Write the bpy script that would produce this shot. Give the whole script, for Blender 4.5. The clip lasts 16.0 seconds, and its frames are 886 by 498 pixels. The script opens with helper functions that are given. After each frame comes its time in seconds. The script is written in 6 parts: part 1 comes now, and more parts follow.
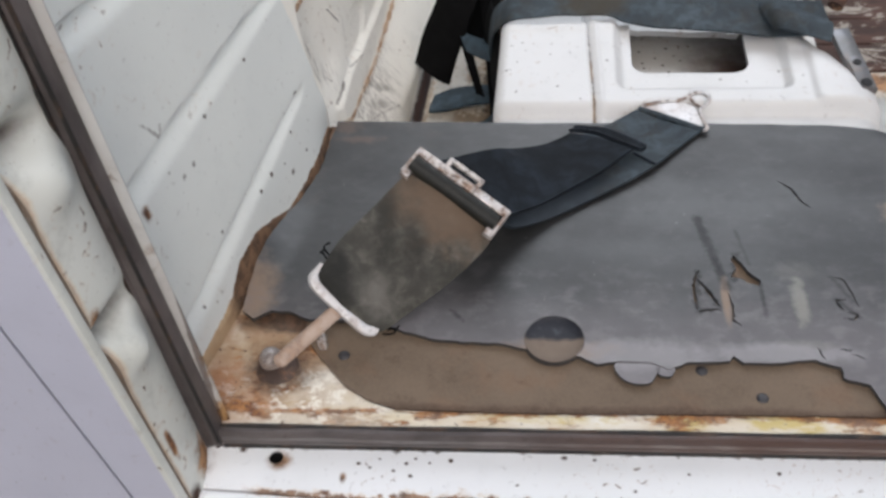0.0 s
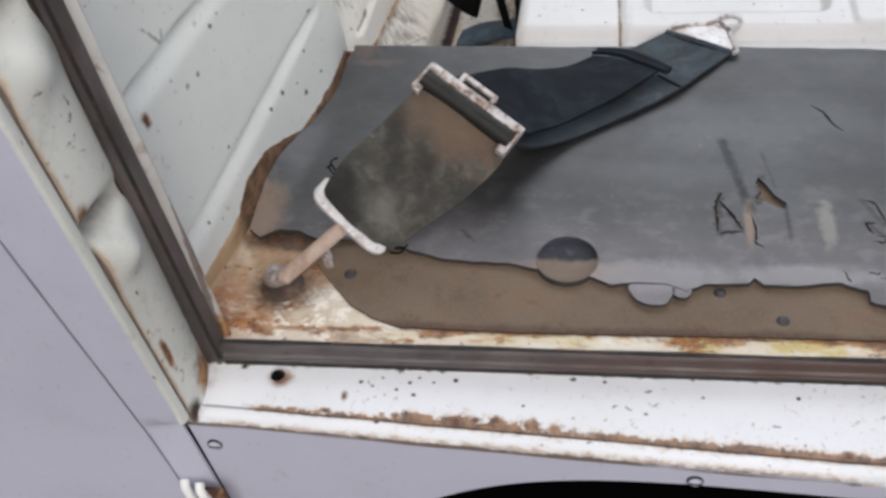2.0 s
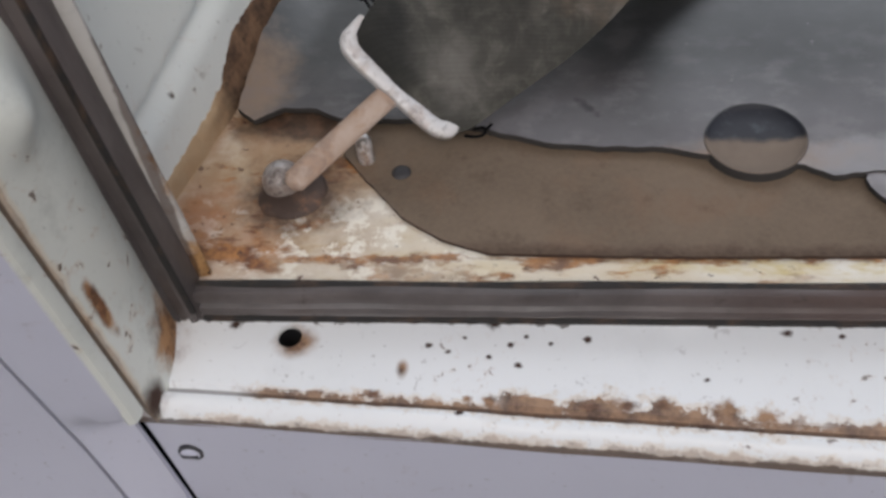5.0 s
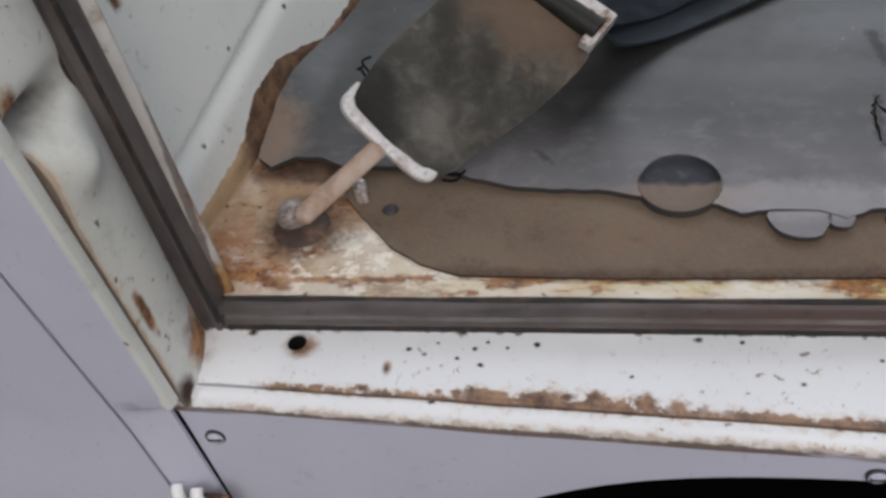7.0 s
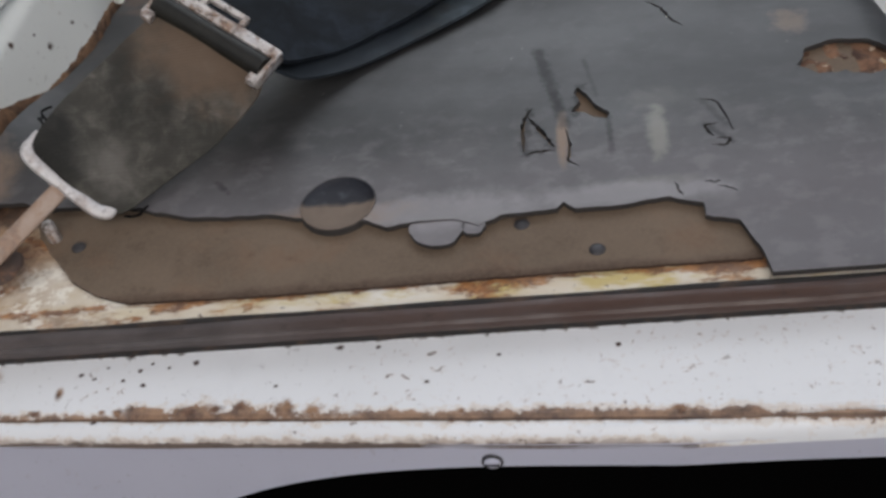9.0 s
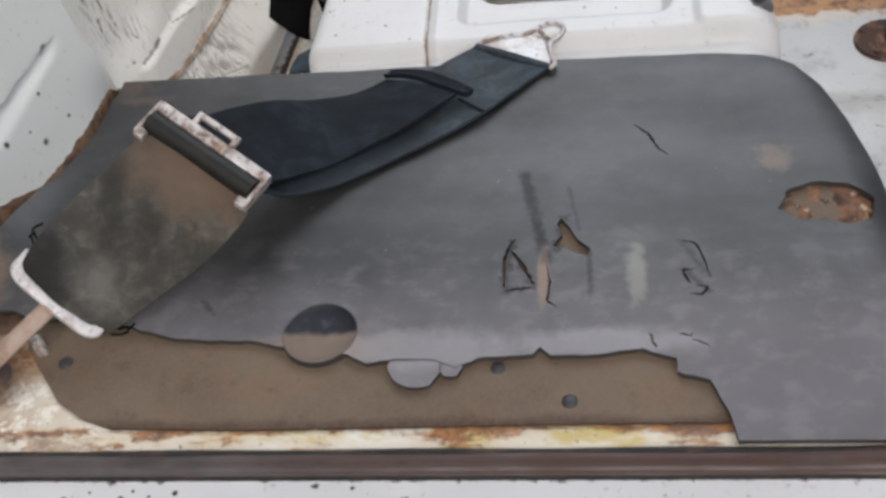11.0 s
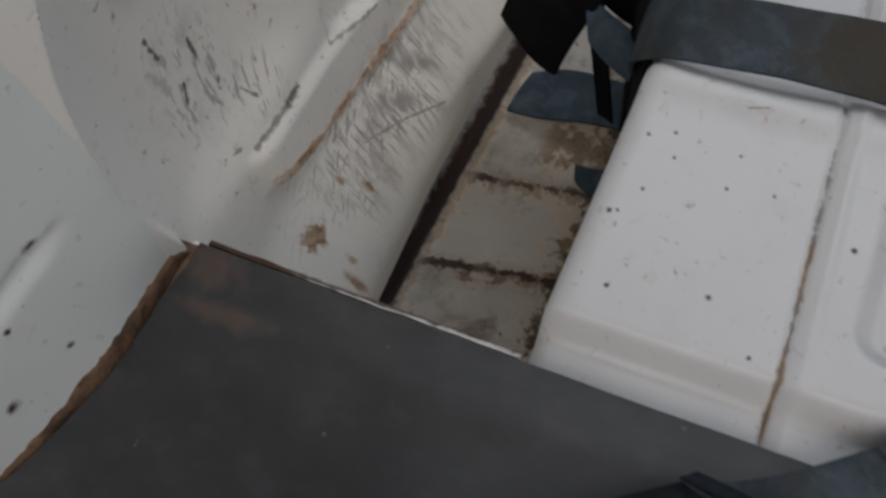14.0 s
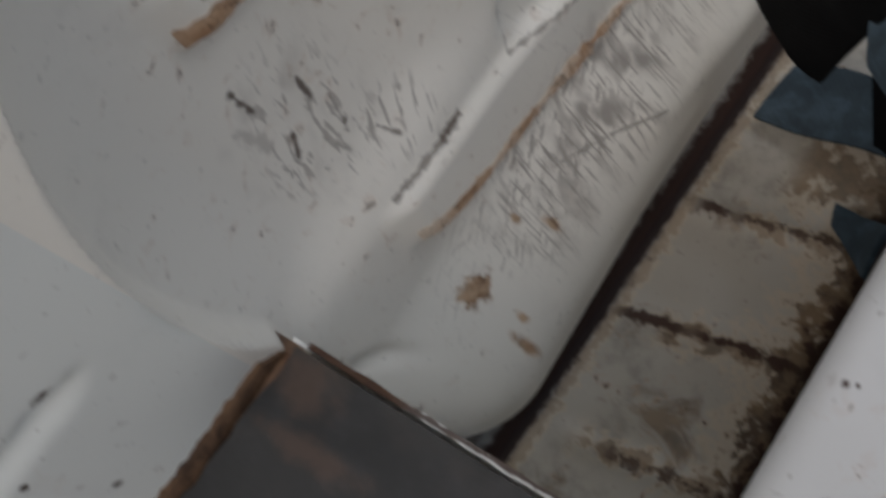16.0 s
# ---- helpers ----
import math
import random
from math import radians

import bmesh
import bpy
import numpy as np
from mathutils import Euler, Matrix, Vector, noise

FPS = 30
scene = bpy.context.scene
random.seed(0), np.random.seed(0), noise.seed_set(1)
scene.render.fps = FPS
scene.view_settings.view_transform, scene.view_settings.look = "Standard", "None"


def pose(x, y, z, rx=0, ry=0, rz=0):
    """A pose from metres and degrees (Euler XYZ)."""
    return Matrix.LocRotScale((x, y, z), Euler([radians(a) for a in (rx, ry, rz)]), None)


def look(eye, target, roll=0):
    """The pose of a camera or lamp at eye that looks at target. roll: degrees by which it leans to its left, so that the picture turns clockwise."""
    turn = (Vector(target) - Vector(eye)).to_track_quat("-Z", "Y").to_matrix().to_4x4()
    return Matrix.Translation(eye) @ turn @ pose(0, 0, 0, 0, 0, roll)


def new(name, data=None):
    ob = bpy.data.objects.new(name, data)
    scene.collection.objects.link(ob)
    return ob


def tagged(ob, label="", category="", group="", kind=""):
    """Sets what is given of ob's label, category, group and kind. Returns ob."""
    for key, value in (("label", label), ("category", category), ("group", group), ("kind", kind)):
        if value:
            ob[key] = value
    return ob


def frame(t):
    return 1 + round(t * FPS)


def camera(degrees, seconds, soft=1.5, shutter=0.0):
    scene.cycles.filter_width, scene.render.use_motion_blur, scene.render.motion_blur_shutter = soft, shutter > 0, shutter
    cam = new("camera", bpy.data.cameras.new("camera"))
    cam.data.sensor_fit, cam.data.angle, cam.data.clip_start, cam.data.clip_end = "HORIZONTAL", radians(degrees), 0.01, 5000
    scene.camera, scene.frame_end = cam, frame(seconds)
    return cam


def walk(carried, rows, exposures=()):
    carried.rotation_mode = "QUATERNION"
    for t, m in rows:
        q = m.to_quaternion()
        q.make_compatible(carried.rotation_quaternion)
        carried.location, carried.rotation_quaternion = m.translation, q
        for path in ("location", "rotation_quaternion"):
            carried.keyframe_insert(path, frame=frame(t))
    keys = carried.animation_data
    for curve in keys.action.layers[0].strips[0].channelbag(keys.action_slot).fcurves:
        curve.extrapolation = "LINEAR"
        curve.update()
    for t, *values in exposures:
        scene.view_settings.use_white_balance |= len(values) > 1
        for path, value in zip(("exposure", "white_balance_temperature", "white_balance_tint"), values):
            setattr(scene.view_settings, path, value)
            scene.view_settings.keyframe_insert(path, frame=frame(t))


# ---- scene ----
from mathutils.geometry import delaunay_2d_cdt

cam = camera(42.81, 16.0, soft=3.0, shutter=0.4)
PATH = [
    (0.00, pose(0.2812, -0.4249, 0.5160, 44.08, 3.53, 3.74)),
    (0.50, pose(0.2903, -0.4250, 0.5107, 44.11, 3.62, 4.66)),
    (1.00, pose(0.3041, -0.4326, 0.4956, 43.50, 4.49, 5.85)),
    (1.50, pose(0.3015, -0.4352, 0.4869, 43.33, 3.40, 7.25)),
    (2.00, pose(0.3060, -0.4342, 0.4736, 43.26, 5.10, 6.22)),
    (2.50, pose(0.3027, -0.4293, 0.4611, 42.93, 5.93, 4.87)),
    (3.00, pose(0.2635, -0.2979, 0.3240, 42.52, 5.09, 1.96)),
    (3.50, pose(0.2326, -0.2511, 0.2536, 40.70, 3.06, 2.57)),
    (4.00, pose(0.2298, -0.2569, 0.2546, 40.29, 4.69, 4.51)),
    (6.50, pose(0.2571, -0.3484, 0.3345, 42.93, 6.55, 5.74)),
    (7.00, pose(0.2653, -0.3544, 0.3374, 43.50, 6.79, 6.34)),
    (7.50, pose(0.2645, -0.3553, 0.3398, 43.38, 6.45, 5.87)),
    (8.00, pose(0.2939, -0.3730, 0.3542, 43.41, 7.40, 5.30)),
    (8.50, pose(0.3253, -0.3768, 0.3473, 43.07, 7.44, 3.33)),
    (9.00, pose(0.4111, -0.3717, 0.3365, 44.98, 9.32, 3.16)),
    (11.50, pose(0.4290, -0.2800, 0.3988, 42.67, 7.48, 5.59)),
    (12.00, pose(0.3239, -0.1758, 0.3960, 38.65, 4.04, 4.76)),
    (12.50, pose(0.2628, -0.0895, 0.3933, 34.88, 1.29, 3.09)),
    (13.00, pose(0.2853, -0.0222, 0.3791, 32.50, 2.89, 11.92)),
    (13.50, pose(0.3164, 0.0367, 0.3375, 29.34, 5.91, 20.90)),
    (14.00, pose(0.2889, 0.0804, 0.3195, 27.03, 4.00, 21.93)),
    (14.50, pose(0.2814, 0.1192, 0.2989, 23.05, 4.11, 26.09)),
    (15.00, pose(0.2852, 0.1610, 0.2695, 19.48, 8.51, 29.23)),
    (15.50, pose(0.2807, 0.1783, 0.2509, 18.09, 11.35, 31.49)),
    (16.00, pose(0.2638, 0.1938, 0.2607, 19.79, 15.09, 32.20)),
]
walk(cam, PATH, exposures=[
    (0.0, -0.1), (2.0, -0.12), (2.6, -0.28), (3.0, -0.5), (3.5, -0.08), (4.0, -0.25), (6.5, -0.46), (7.5, -0.48), (8.5, -0.54), (9.0, -0.58), (11.5, -0.12), (12.0, -0.26), (12.5, -0.28), (13.0, -0.38), (13.5, -0.8), (14.0, -1.1), (15.0, -1.54), (15.5, -1.42), (16.0, -1.07)])

# ---- light ----
world = bpy.data.worlds.new("overcast_sky")
scene.world = world
world.use_nodes = True
wn = world.node_tree.nodes
wbg = next(n for n in wn if n.type == "BACKGROUND")
sky = wn.new("ShaderNodeTexSky")
sky.sky_type, sky.sun_disc = "NISHITA", False
sky.sun_elevation, sky.sun_rotation = radians(48), radians(160)
sky.dust_density, sky.air_density, sky.ozone_density = 4.0, 1.0, 1.0
world.node_tree.links.new(sky.outputs["Color"], wbg.inputs["Color"])
wbg.inputs["Strength"].default_value = 0.12


def lamp(name, kind, m, energy, color, **kw):
    data = bpy.data.lights.new(name, kind)
    data.energy, data.color = energy, color
    if "angle" in kw:
        data.angle = kw["angle"]
    if "size" in kw:
        data.shape, data.size, data.size_y = "RECTANGLE", kw["size"][0], kw["size"][1]
    ob = new(name, data)
    ob.matrix_world = m
    return ob


lamp("sun", "SUN", look((0.1, -1.0, 1.8), (0.25, 0.3, 0.0)), 0.5, (1.0, 0.98, 0.96), angle=radians(30))
lamp("window_light", "AREA", look((0.36, 1.12, 0.98), (0.30, 0.1, 0.0)), 15.8, (0.90, 0.938, 1.0), size=(1.2, 0.85))
lamp("door_light", "AREA", look((0.35, -1.3, 1.15), (0.35, 0.1, 0.0)), 7.8, (0.90, 0.938, 1.0), size=(1.4, 0.8))
# fill lamp added out of view at the right to brighten the left panels
lamp("side_fill_light", "AREA", look((1.42, 0.35, 0.95), (0.1, 0.15, 0.05)), 4.5, (0.90, 0.938, 1.0), size=(0.9, 0.7))


# ---- materials ----
class Nodes:
    """Short hand for node trees."""

    def __init__(self, name):
        self.mat = bpy.data.materials.new(name)
        self.mat.use_nodes = True
        self.t = self.mat.node_tree
        self.b = next(n for n in self.t.nodes if n.type == "BSDF_PRINCIPLED")
        self.pos = self.t.nodes.new("ShaderNodeNewGeometry").outputs["Position"]

    def n(self, kind):
        return self.t.nodes.new(kind)

    def link(self, a, b):
        self.t.links.new(a, b)

    def put(self, sock, v):
        if isinstance(v, (int, float)):
            sock.default_value = v
        elif isinstance(v, tuple):
            sock.default_value = v if len(v) == len(sock.default_value) else (*v, 1.0)
        else:
            self.link(v, sock)

    def math(self, op, a, b=0.0, clamp=False):
        m = self.n("ShaderNodeMath")
        m.operation, m.use_clamp = op, clamp
        self.put(m.inputs[0], a)
        self.put(m.inputs[1], b)
        return m.outputs[0]

    def scaled(self, sx, sy, sz, rz=0.0):
        m = self.n("ShaderNodeMapping")
        self.link(self.pos, m.inputs["Vector"])
        m.inputs["Scale"].default_value = (sx, sy, sz)
        m.inputs["Rotation"].default_value = (0, 0, radians(rz))
        return m.outputs[0]

    def noise(self, scale, detail=4.0, rough=0.55, vec=None, distort=0.0):
        m = self.n("ShaderNodeTexNoise")
        m.inputs["Scale"].default_value, m.inputs["Detail"].default_value = scale, detail
        m.inputs["Roughness"].default_value, m.inputs["Distortion"].default_value = rough, distort
        self.link(vec or self.pos, m.inputs["Vector"])
        return m.outputs["Fac"]

    def cells(self, scale, rand=1.0):
        m = self.n("ShaderNodeTexVoronoi")
        m.inputs["Scale"].default_value, m.inputs["Randomness"].default_value = scale, rand
        self.link(self.pos, m.inputs["Vector"])
        return m.outputs["Distance"]

    def ramp(self, v, lo, hi, a=0.0, b=1.0):
        m = self.n("ShaderNodeMapRange")
        m.interpolation_type = "SMOOTHSTEP"
        self.put(m.inputs["Value"], v)
        for k, x in zip(("From Min", "From Max", "To Min", "To Max"), (lo, hi, a, b)):
            m.inputs[k].default_value = x
        return m.outputs[0]

    def mix(self, f, a, b):
        m = self.n("ShaderNodeMix")
        m.data_type = "RGBA"
        self.put(m.inputs["Factor"], f)
        self.put(m.inputs[6], a)
        self.put(m.inputs[7], b)
        return m.outputs[2]

    def spot(self, c, r, soft=1.0, wob=0.35, scale=90.0):
        """A ragged stain round c with the radii r: 1 inside, 0 outside."""
        d = self.n("ShaderNodeVectorMath")
        d.operation = "SUBTRACT"
        self.link(self.pos, d.inputs[0])
        d.inputs[1].default_value = c
        e = self.n("ShaderNodeVectorMath")
        e.operation = "DIVIDE"
        self.link(d.outputs[0], e.inputs[0])
        e.inputs[1].default_value = r
        q = self.n("ShaderNodeVectorMath")
        q.operation = "LENGTH"
        self.link(e.outputs[0], q.inputs[0])
        w = self.math("MULTIPLY", self.math("SUBTRACT", self.noise(scale, 5.0, 0.65), 0.5), wob * 4)
        v = self.math("ADD", q.outputs["Value"], w)
        return self.ramp(v, 1.0 - soft * 0.5, 1.0 + soft * 0.5, 1.0, 0.0)

    def stroke(self, a, b, w, flat=(1.0, 1.0, 0.0), wob=0.5):
        """A ragged brush stroke from a to b, half width w, seen along the zero axis of flat."""
        def vec(op, *v):
            m = self.n("ShaderNodeVectorMath")
            m.operation = op
            for s, x in zip(m.inputs, v):
                self.put(s, x)
            return m.outputs["Value"] if op in ("DOT_PRODUCT", "LENGTH") else m.outputs["Vector"]
        d = tuple((q - p) * f for p, q, f in zip(a, b, flat))
        pa = vec("MULTIPLY", vec("SUBTRACT", self.pos, a), flat)
        h = self.math("DIVIDE", vec("DOT_PRODUCT", pa, d), sum(x * x for x in d), True)
        m = self.n("ShaderNodeVectorMath")
        m.operation = "SCALE"
        m.inputs[0].default_value = d
        self.link(h, m.inputs["Scale"])
        far = vec("LENGTH", vec("SUBTRACT", pa, m.outputs["Vector"]))
        far = self.math("ADD", far, self.math("MULTIPLY", self.math("SUBTRACT", self.noise(320.0, 4.0, 0.65), 0.5), w * wob * 4))
        return self.ramp(far, w * 0.2, w * 1.3, 1.0, 0.0)

    def axis(self, k):
        m = self.n("ShaderNodeSeparateXYZ")
        self.link(self.pos, m.inputs[0])
        return m.outputs[k]

    def top(self, *v):
        r = v[0]
        for x in v[1:]:
            r = self.math("MAXIMUM", r, x)
        return r

    def bump(self, h, strength=0.3, dist=0.001):
        m = self.n("ShaderNodeBump")
        m.inputs["Strength"].default_value, m.inputs["Distance"].default_value = strength, dist
        self.put(m.inputs["Height"], h)
        self.link(m.outputs[0], self.b.inputs["Normal"])

    def done(self, color, rough=0.5, metal=0.0, spec=0.5):
        self.put(self.b.inputs["Base Color"], color)
        self.put(self.b.inputs["Roughness"], rough)
        self.put(self.b.inputs["Metallic"], metal)
        self.put(self.b.inputs["Specular IOR Level"], spec)
        return self.mat


RUST, DARK_RUST_AND_SHADE, RUST_EDGE = (0.16, 0.065, 0.026), (0.045, 0.02, 0.012), (0.38, 0.20, 0.09)


def worn_paint(name, base, tint, chips=0.5, rust=0.0, grime=0.3, spots=(), dark_spots=(), bands=(), dark_bands=(), scratches=(), strokes=(), chip_scale=160.0, rough=0.38, rust_colors=(RUST_EDGE, RUST)):
    """Old body paint: faded patches, chips down to dark rust, rust stains at the given places, and dark marks for rust,
    grime and painted shade.
    bands: (axis, middle, half width, raggedness, noise scale, strength, from x, to x)."""
    k = Nodes(name)
    c = k.mix(k.ramp(k.noise(9.0, 3.0), 0.35, 0.7), base, tint)
    dirt = k.ramp(k.noise(38.0, 6.0, 0.7), 0.50, 0.80)
    c = k.mix(k.math("MULTIPLY", dirt, grime), c, tuple(x * 0.5 for x in tint))
    fleck = k.ramp(k.noise(420.0, 2.0, 0.5), 0.68, 0.76)
    c = k.mix(k.math("MULTIPLY", fleck, 0.35), c, (0.16, 0.14, 0.12))
    mask = k.ramp(k.noise(13.0, 2.0), 0.45, 0.62)
    field = k.noise(chip_scale, 3.0, 0.6, distort=0.6)
    chip = k.math("MULTIPLY", k.ramp(field, 0.66, 0.70), k.ramp(mask, 0.2, 0.8, chips * 0.35, chips))
    halo = k.math("MULTIPLY", k.ramp(field, 0.57, 0.68), k.math("MULTIPLY", mask, chips * 0.35))
    c = k.mix(halo, c, RUST_EDGE)

    def band(axis, mid, half, rag, scale, strength, x0=-9.0, x1=9.0, slope=0.0):
        at = k.axis(axis)
        if slope:
            at = k.math("SUBTRACT", at, k.math("MULTIPLY", k.math("SUBTRACT", k.axis(0 if axis else 1), 0.09 if axis else 0.2), slope))
        d = k.math("ABSOLUTE", k.math("SUBTRACT", at, mid))
        w = k.math("MULTIPLY", k.math("SUBTRACT", k.noise(scale, 6.0, 0.7), 0.5), rag)
        m = k.ramp(k.math("ADD", d, w), half * 0.55, half, strength, 0.0)
        if x0 > -9.0 or x1 < 9.0:
            other = k.axis(0 if axis else 1)
            m = k.math("MULTIPLY", m, k.math("MULTIPLY", k.ramp(other, x0 - 0.006, x0 + 0.006), k.ramp(other, x1 - 0.006, x1 + 0.006, 1.0, 0.0)))
        return m

    stain = k.math("MULTIPLY", k.ramp(k.noise(26.0, 6.0, 0.68, distort=0.5), 0.56, 0.66), rust)
    bloom = [band(q[0], q[1], q[2] * 1.9, q[3] * 1.2, q[4], 0.38, *q[6:]) for q in bands]
    if bloom:
        c = k.mix(k.top(*bloom, 0.0), c, (0.56, 0.42, 0.27))
    stain = k.top(stain, *[k.spot(*s) for s in spots], *[band(*q) for q in bands])
    grain = k.noise(240.0, 5.0, 0.7)
    c = k.mix(stain, c, k.mix(k.ramp(k.noise(85.0, 6.0, 0.7), 0.38, 0.64), rust_colors[0], k.mix(k.ramp(grain, 0.35, 0.65), rust_colors[1], tuple(x * 0.4 for x in rust_colors[1]))))
    dk = k.top(chip, *[k.spot(*s) for s in dark_spots], *[band(*q) for q in dark_bands])
    for mid, size, turn, amount, along, across, cut in scratches:
        m = k.n("ShaderNodeMapping")
        m.vector_type = "TEXTURE"
        k.link(k.pos, m.inputs["Vector"])
        m.inputs["Rotation"].default_value = (radians(turn), 0, 0)
        m.inputs["Scale"].default_value = (0.02, along, across)
        line = k.ramp(k.noise(1.0, 2.0, 0.5, m.outputs[0], 0.3), cut, cut + (0.05 if across < 0.004 else 0.26))
        dk = k.top(dk, k.math("MULTIPLY", k.math("MULTIPLY", line, k.spot(mid, size, 0.9, 0.4, 50.0)), amount))
    for y0, z0, y1, z1, w, much in strokes:
        dk = k.top(dk, k.math("MULTIPLY", k.stroke((0.0, y0, z0), (0.0, y1, z1), w, (0.0, 1.0, 1.0), 1.1), much))
    c = k.mix(dk, c, DARK_RUST_AND_SHADE)
    allr = k.math("MAXIMUM", stain, dk)
    k.bump(k.math("ADD", k.math("MULTIPLY", allr, -0.6), k.math("MULTIPLY", grain, 0.25)), 0.35, 0.0006)
    return k.done(c, k.ramp(allr, 0.0, 1.0, rough, 0.9))


W1, W2 = (0.78, 0.78, 0.76), (0.72, 0.71, 0.69)
M_WHITE = worn_paint("white_paint", W1, W2, chips=0.55, grime=0.12)
SPECKS = [(0.3268, 0.2640, 0.0016), (0.4513, 0.2565, 0.0015), (0.2557, 0.2840, 0.0011), (0.2640, 0.2873, 0.0011), (0.2525, 0.2526, 0.0014), (0.2550, 0.2535, 0.0010), (0.2601, 0.2635, 0.0011), (0.2849, 0.2723, 0.0010), (0.2599, 0.2273, 0.0012), (0.2900, 0.2337, 0.0015), (0.3062, 0.2191, 0.0012), (0.2661, 0.2780, 0.0009), (0.2860, 0.2854, 0.0009), (0.2995, 0.2745, 0.0010), (0.4085, 0.2475, 0.0015), (0.4270, 0.2450, 0.0009), (0.4660, 0.2440, 0.0009)]
M_COVER = worn_paint("cover_white_paint", (0.57, 0.57, 0.57), (0.53, 0.53, 0.525), chips=0.5, grime=0.15, chip_scale=130.0,
                     # last dark band: the cover's sides get darker towards the foot
                     bands=[(0, 0.3166, 0.0009, 0.0022, 130.0, 0.6, 0.2, 0.226, -0.03), (0, 0.3166, 0.0008, 0.0030, 130.0, 0.5, 0.243, 0.264, -0.03)], dark_bands=[(1, 0.1992, 0.0016, 0.012, 170.0, 0.9, -9.0, 9.0, -0.022), (0, 0.3166, 0.0006, 0.0060, 170.0, 0.5, 0.2, 0.30, -0.03), (2, -0.108, 0.050, 0.012, 60.0, 0.95)],
                     dark_spots=[((x, y, 0.0), (r * 0.55, r * 0.6, 0.02), 1.6, 0.6, 500.0) for x, y, r in SPECKS],
                     rust_colors=((0.34, 0.22, 0.12), (0.15, 0.08, 0.04)))
TRAY_SPECKS = ((0.3505, 0.3385), (0.3595, 0.3269), (0.3606, 0.3202), (0.3755, 0.3237), (0.3796, 0.3150), (0.3722, 0.3104), (0.3852, 0.3364), (0.3897, 0.3296), (0.3793, 0.3464), (0.3700, 0.3334), (0.3981, 0.3145), (0.3575, 0.3424))
# the big first dark spot paints the darkness inside the opening's right half
M_TRAY = worn_paint("speckled_white_paint", (0.55, 0.54, 0.52), (0.45, 0.44, 0.42), chips=0.9, grime=0.7, chip_scale=150.0, rust=0.1, dark_spots=[((0.438, 0.30, -0.045), (0.042, 0.055, 0.05), 1.6, 0.25, 40.0)] + [((x, y, -0.045), (0.0013, 0.0009, 0.02), 1.2, 0.6, 400.0) for x, y in TRAY_SPECKS])
SILL_CHIPS = [(0.1992, -0.0690, 0.0022), (0.1847, -0.0797, 0.0009), (0.1780, -0.0775, 0.0011), (0.2077, -0.0844, 0.0012), (0.2298, -0.0747, 0.0013), (0.2924, -0.0716, 0.0016), (0.3090, -0.0725, 0.0010), (0.3304, -0.0908, 0.0010), (0.4081, -0.0784, 0.0011), (0.2099, -0.0738, 0.0008), (0.1111, -0.0705, 0.0020), (0.1980, -0.0815, 0.0009), (0.1900, -0.0745, 0.0008), (0.2180, -0.0765, 0.0008), (0.2050, -0.0770, 0.0011), (0.2669, -0.0886, 0.0010), (0.1900, -0.1020, 0.0014), (0.3600, -0.0800, 0.0009)]
SILL_BUMPS = [(0.161, 0.0005, 0.0016), (0.192, 0.0014, 0.0014), (0.199, 0.0004, 0.0022), (0.231, 0.0010, 0.0030), (0.241, 0.0026, 0.0026), (0.2535, 0.0038, 0.0020), (0.2720, 0.0026, 0.0034), (0.2840, 0.0020, 0.0024), (0.345, 0.0010, 0.0016), (0.430, 0.0010, 0.0022)]
M_SILL = worn_paint("sill_white_paint", (0.76, 0.775, 0.79), (0.72, 0.735, 0.745), chips=0.6, grime=0.12, chip_scale=240.0,
                    spots=[((0.1330, -0.0768, -0.018), (0.0062, 0.0052, 0.01), 1.2), ((0.170, -0.0862, -0.018), (0.0016, 0.0026, 0.01), 1.4), ((0.076, -0.088, -0.018), (0.013, 0.03, 0.02), 1.0, 0.5)] + [((x, -0.0925 - 0.054 * (x - 0.09) + d, -0.02), (r * 1.3, r, 0.02), 1.2, 0.9, 200.0) for x, d, r in SILL_BUMPS],
                    bands=[(1, -0.0940, 0.0020, 0.010, 200.0, 0.9, 0.12, 9.0, -0.054), (1, -0.0924, 0.0036, 0.022, 130.0, 0.95, 0.20, 0.295, -0.054), (1, -0.0931, 0.0026, 0.013, 130.0, 0.9, 0.30, 9.0, -0.054), (1, -0.1035, 0.0011, 0.006, 160.0, 0.4, 0.1, 9.0, -0.054)],
                    dark_bands=[(1, -0.0945, 0.0011, 0.0008, 60.0, 0.55, -9.0, 9.0, -0.054), (1, -0.1036, 0.0007, 0.0016, 140.0, 0.8, -9.0, 9.0, -0.054), (1, -0.0682, 0.0008, 0.010, 160.0, 0.8)],
                    dark_spots=[((x, y, -0.02), (r, r * 0.8, 0.02), 1.2, 0.7, 420.0) for x, y, r in SILL_CHIPS],
                    rust_colors=((0.33, 0.20, 0.12), (0.16, 0.090, 0.062)))
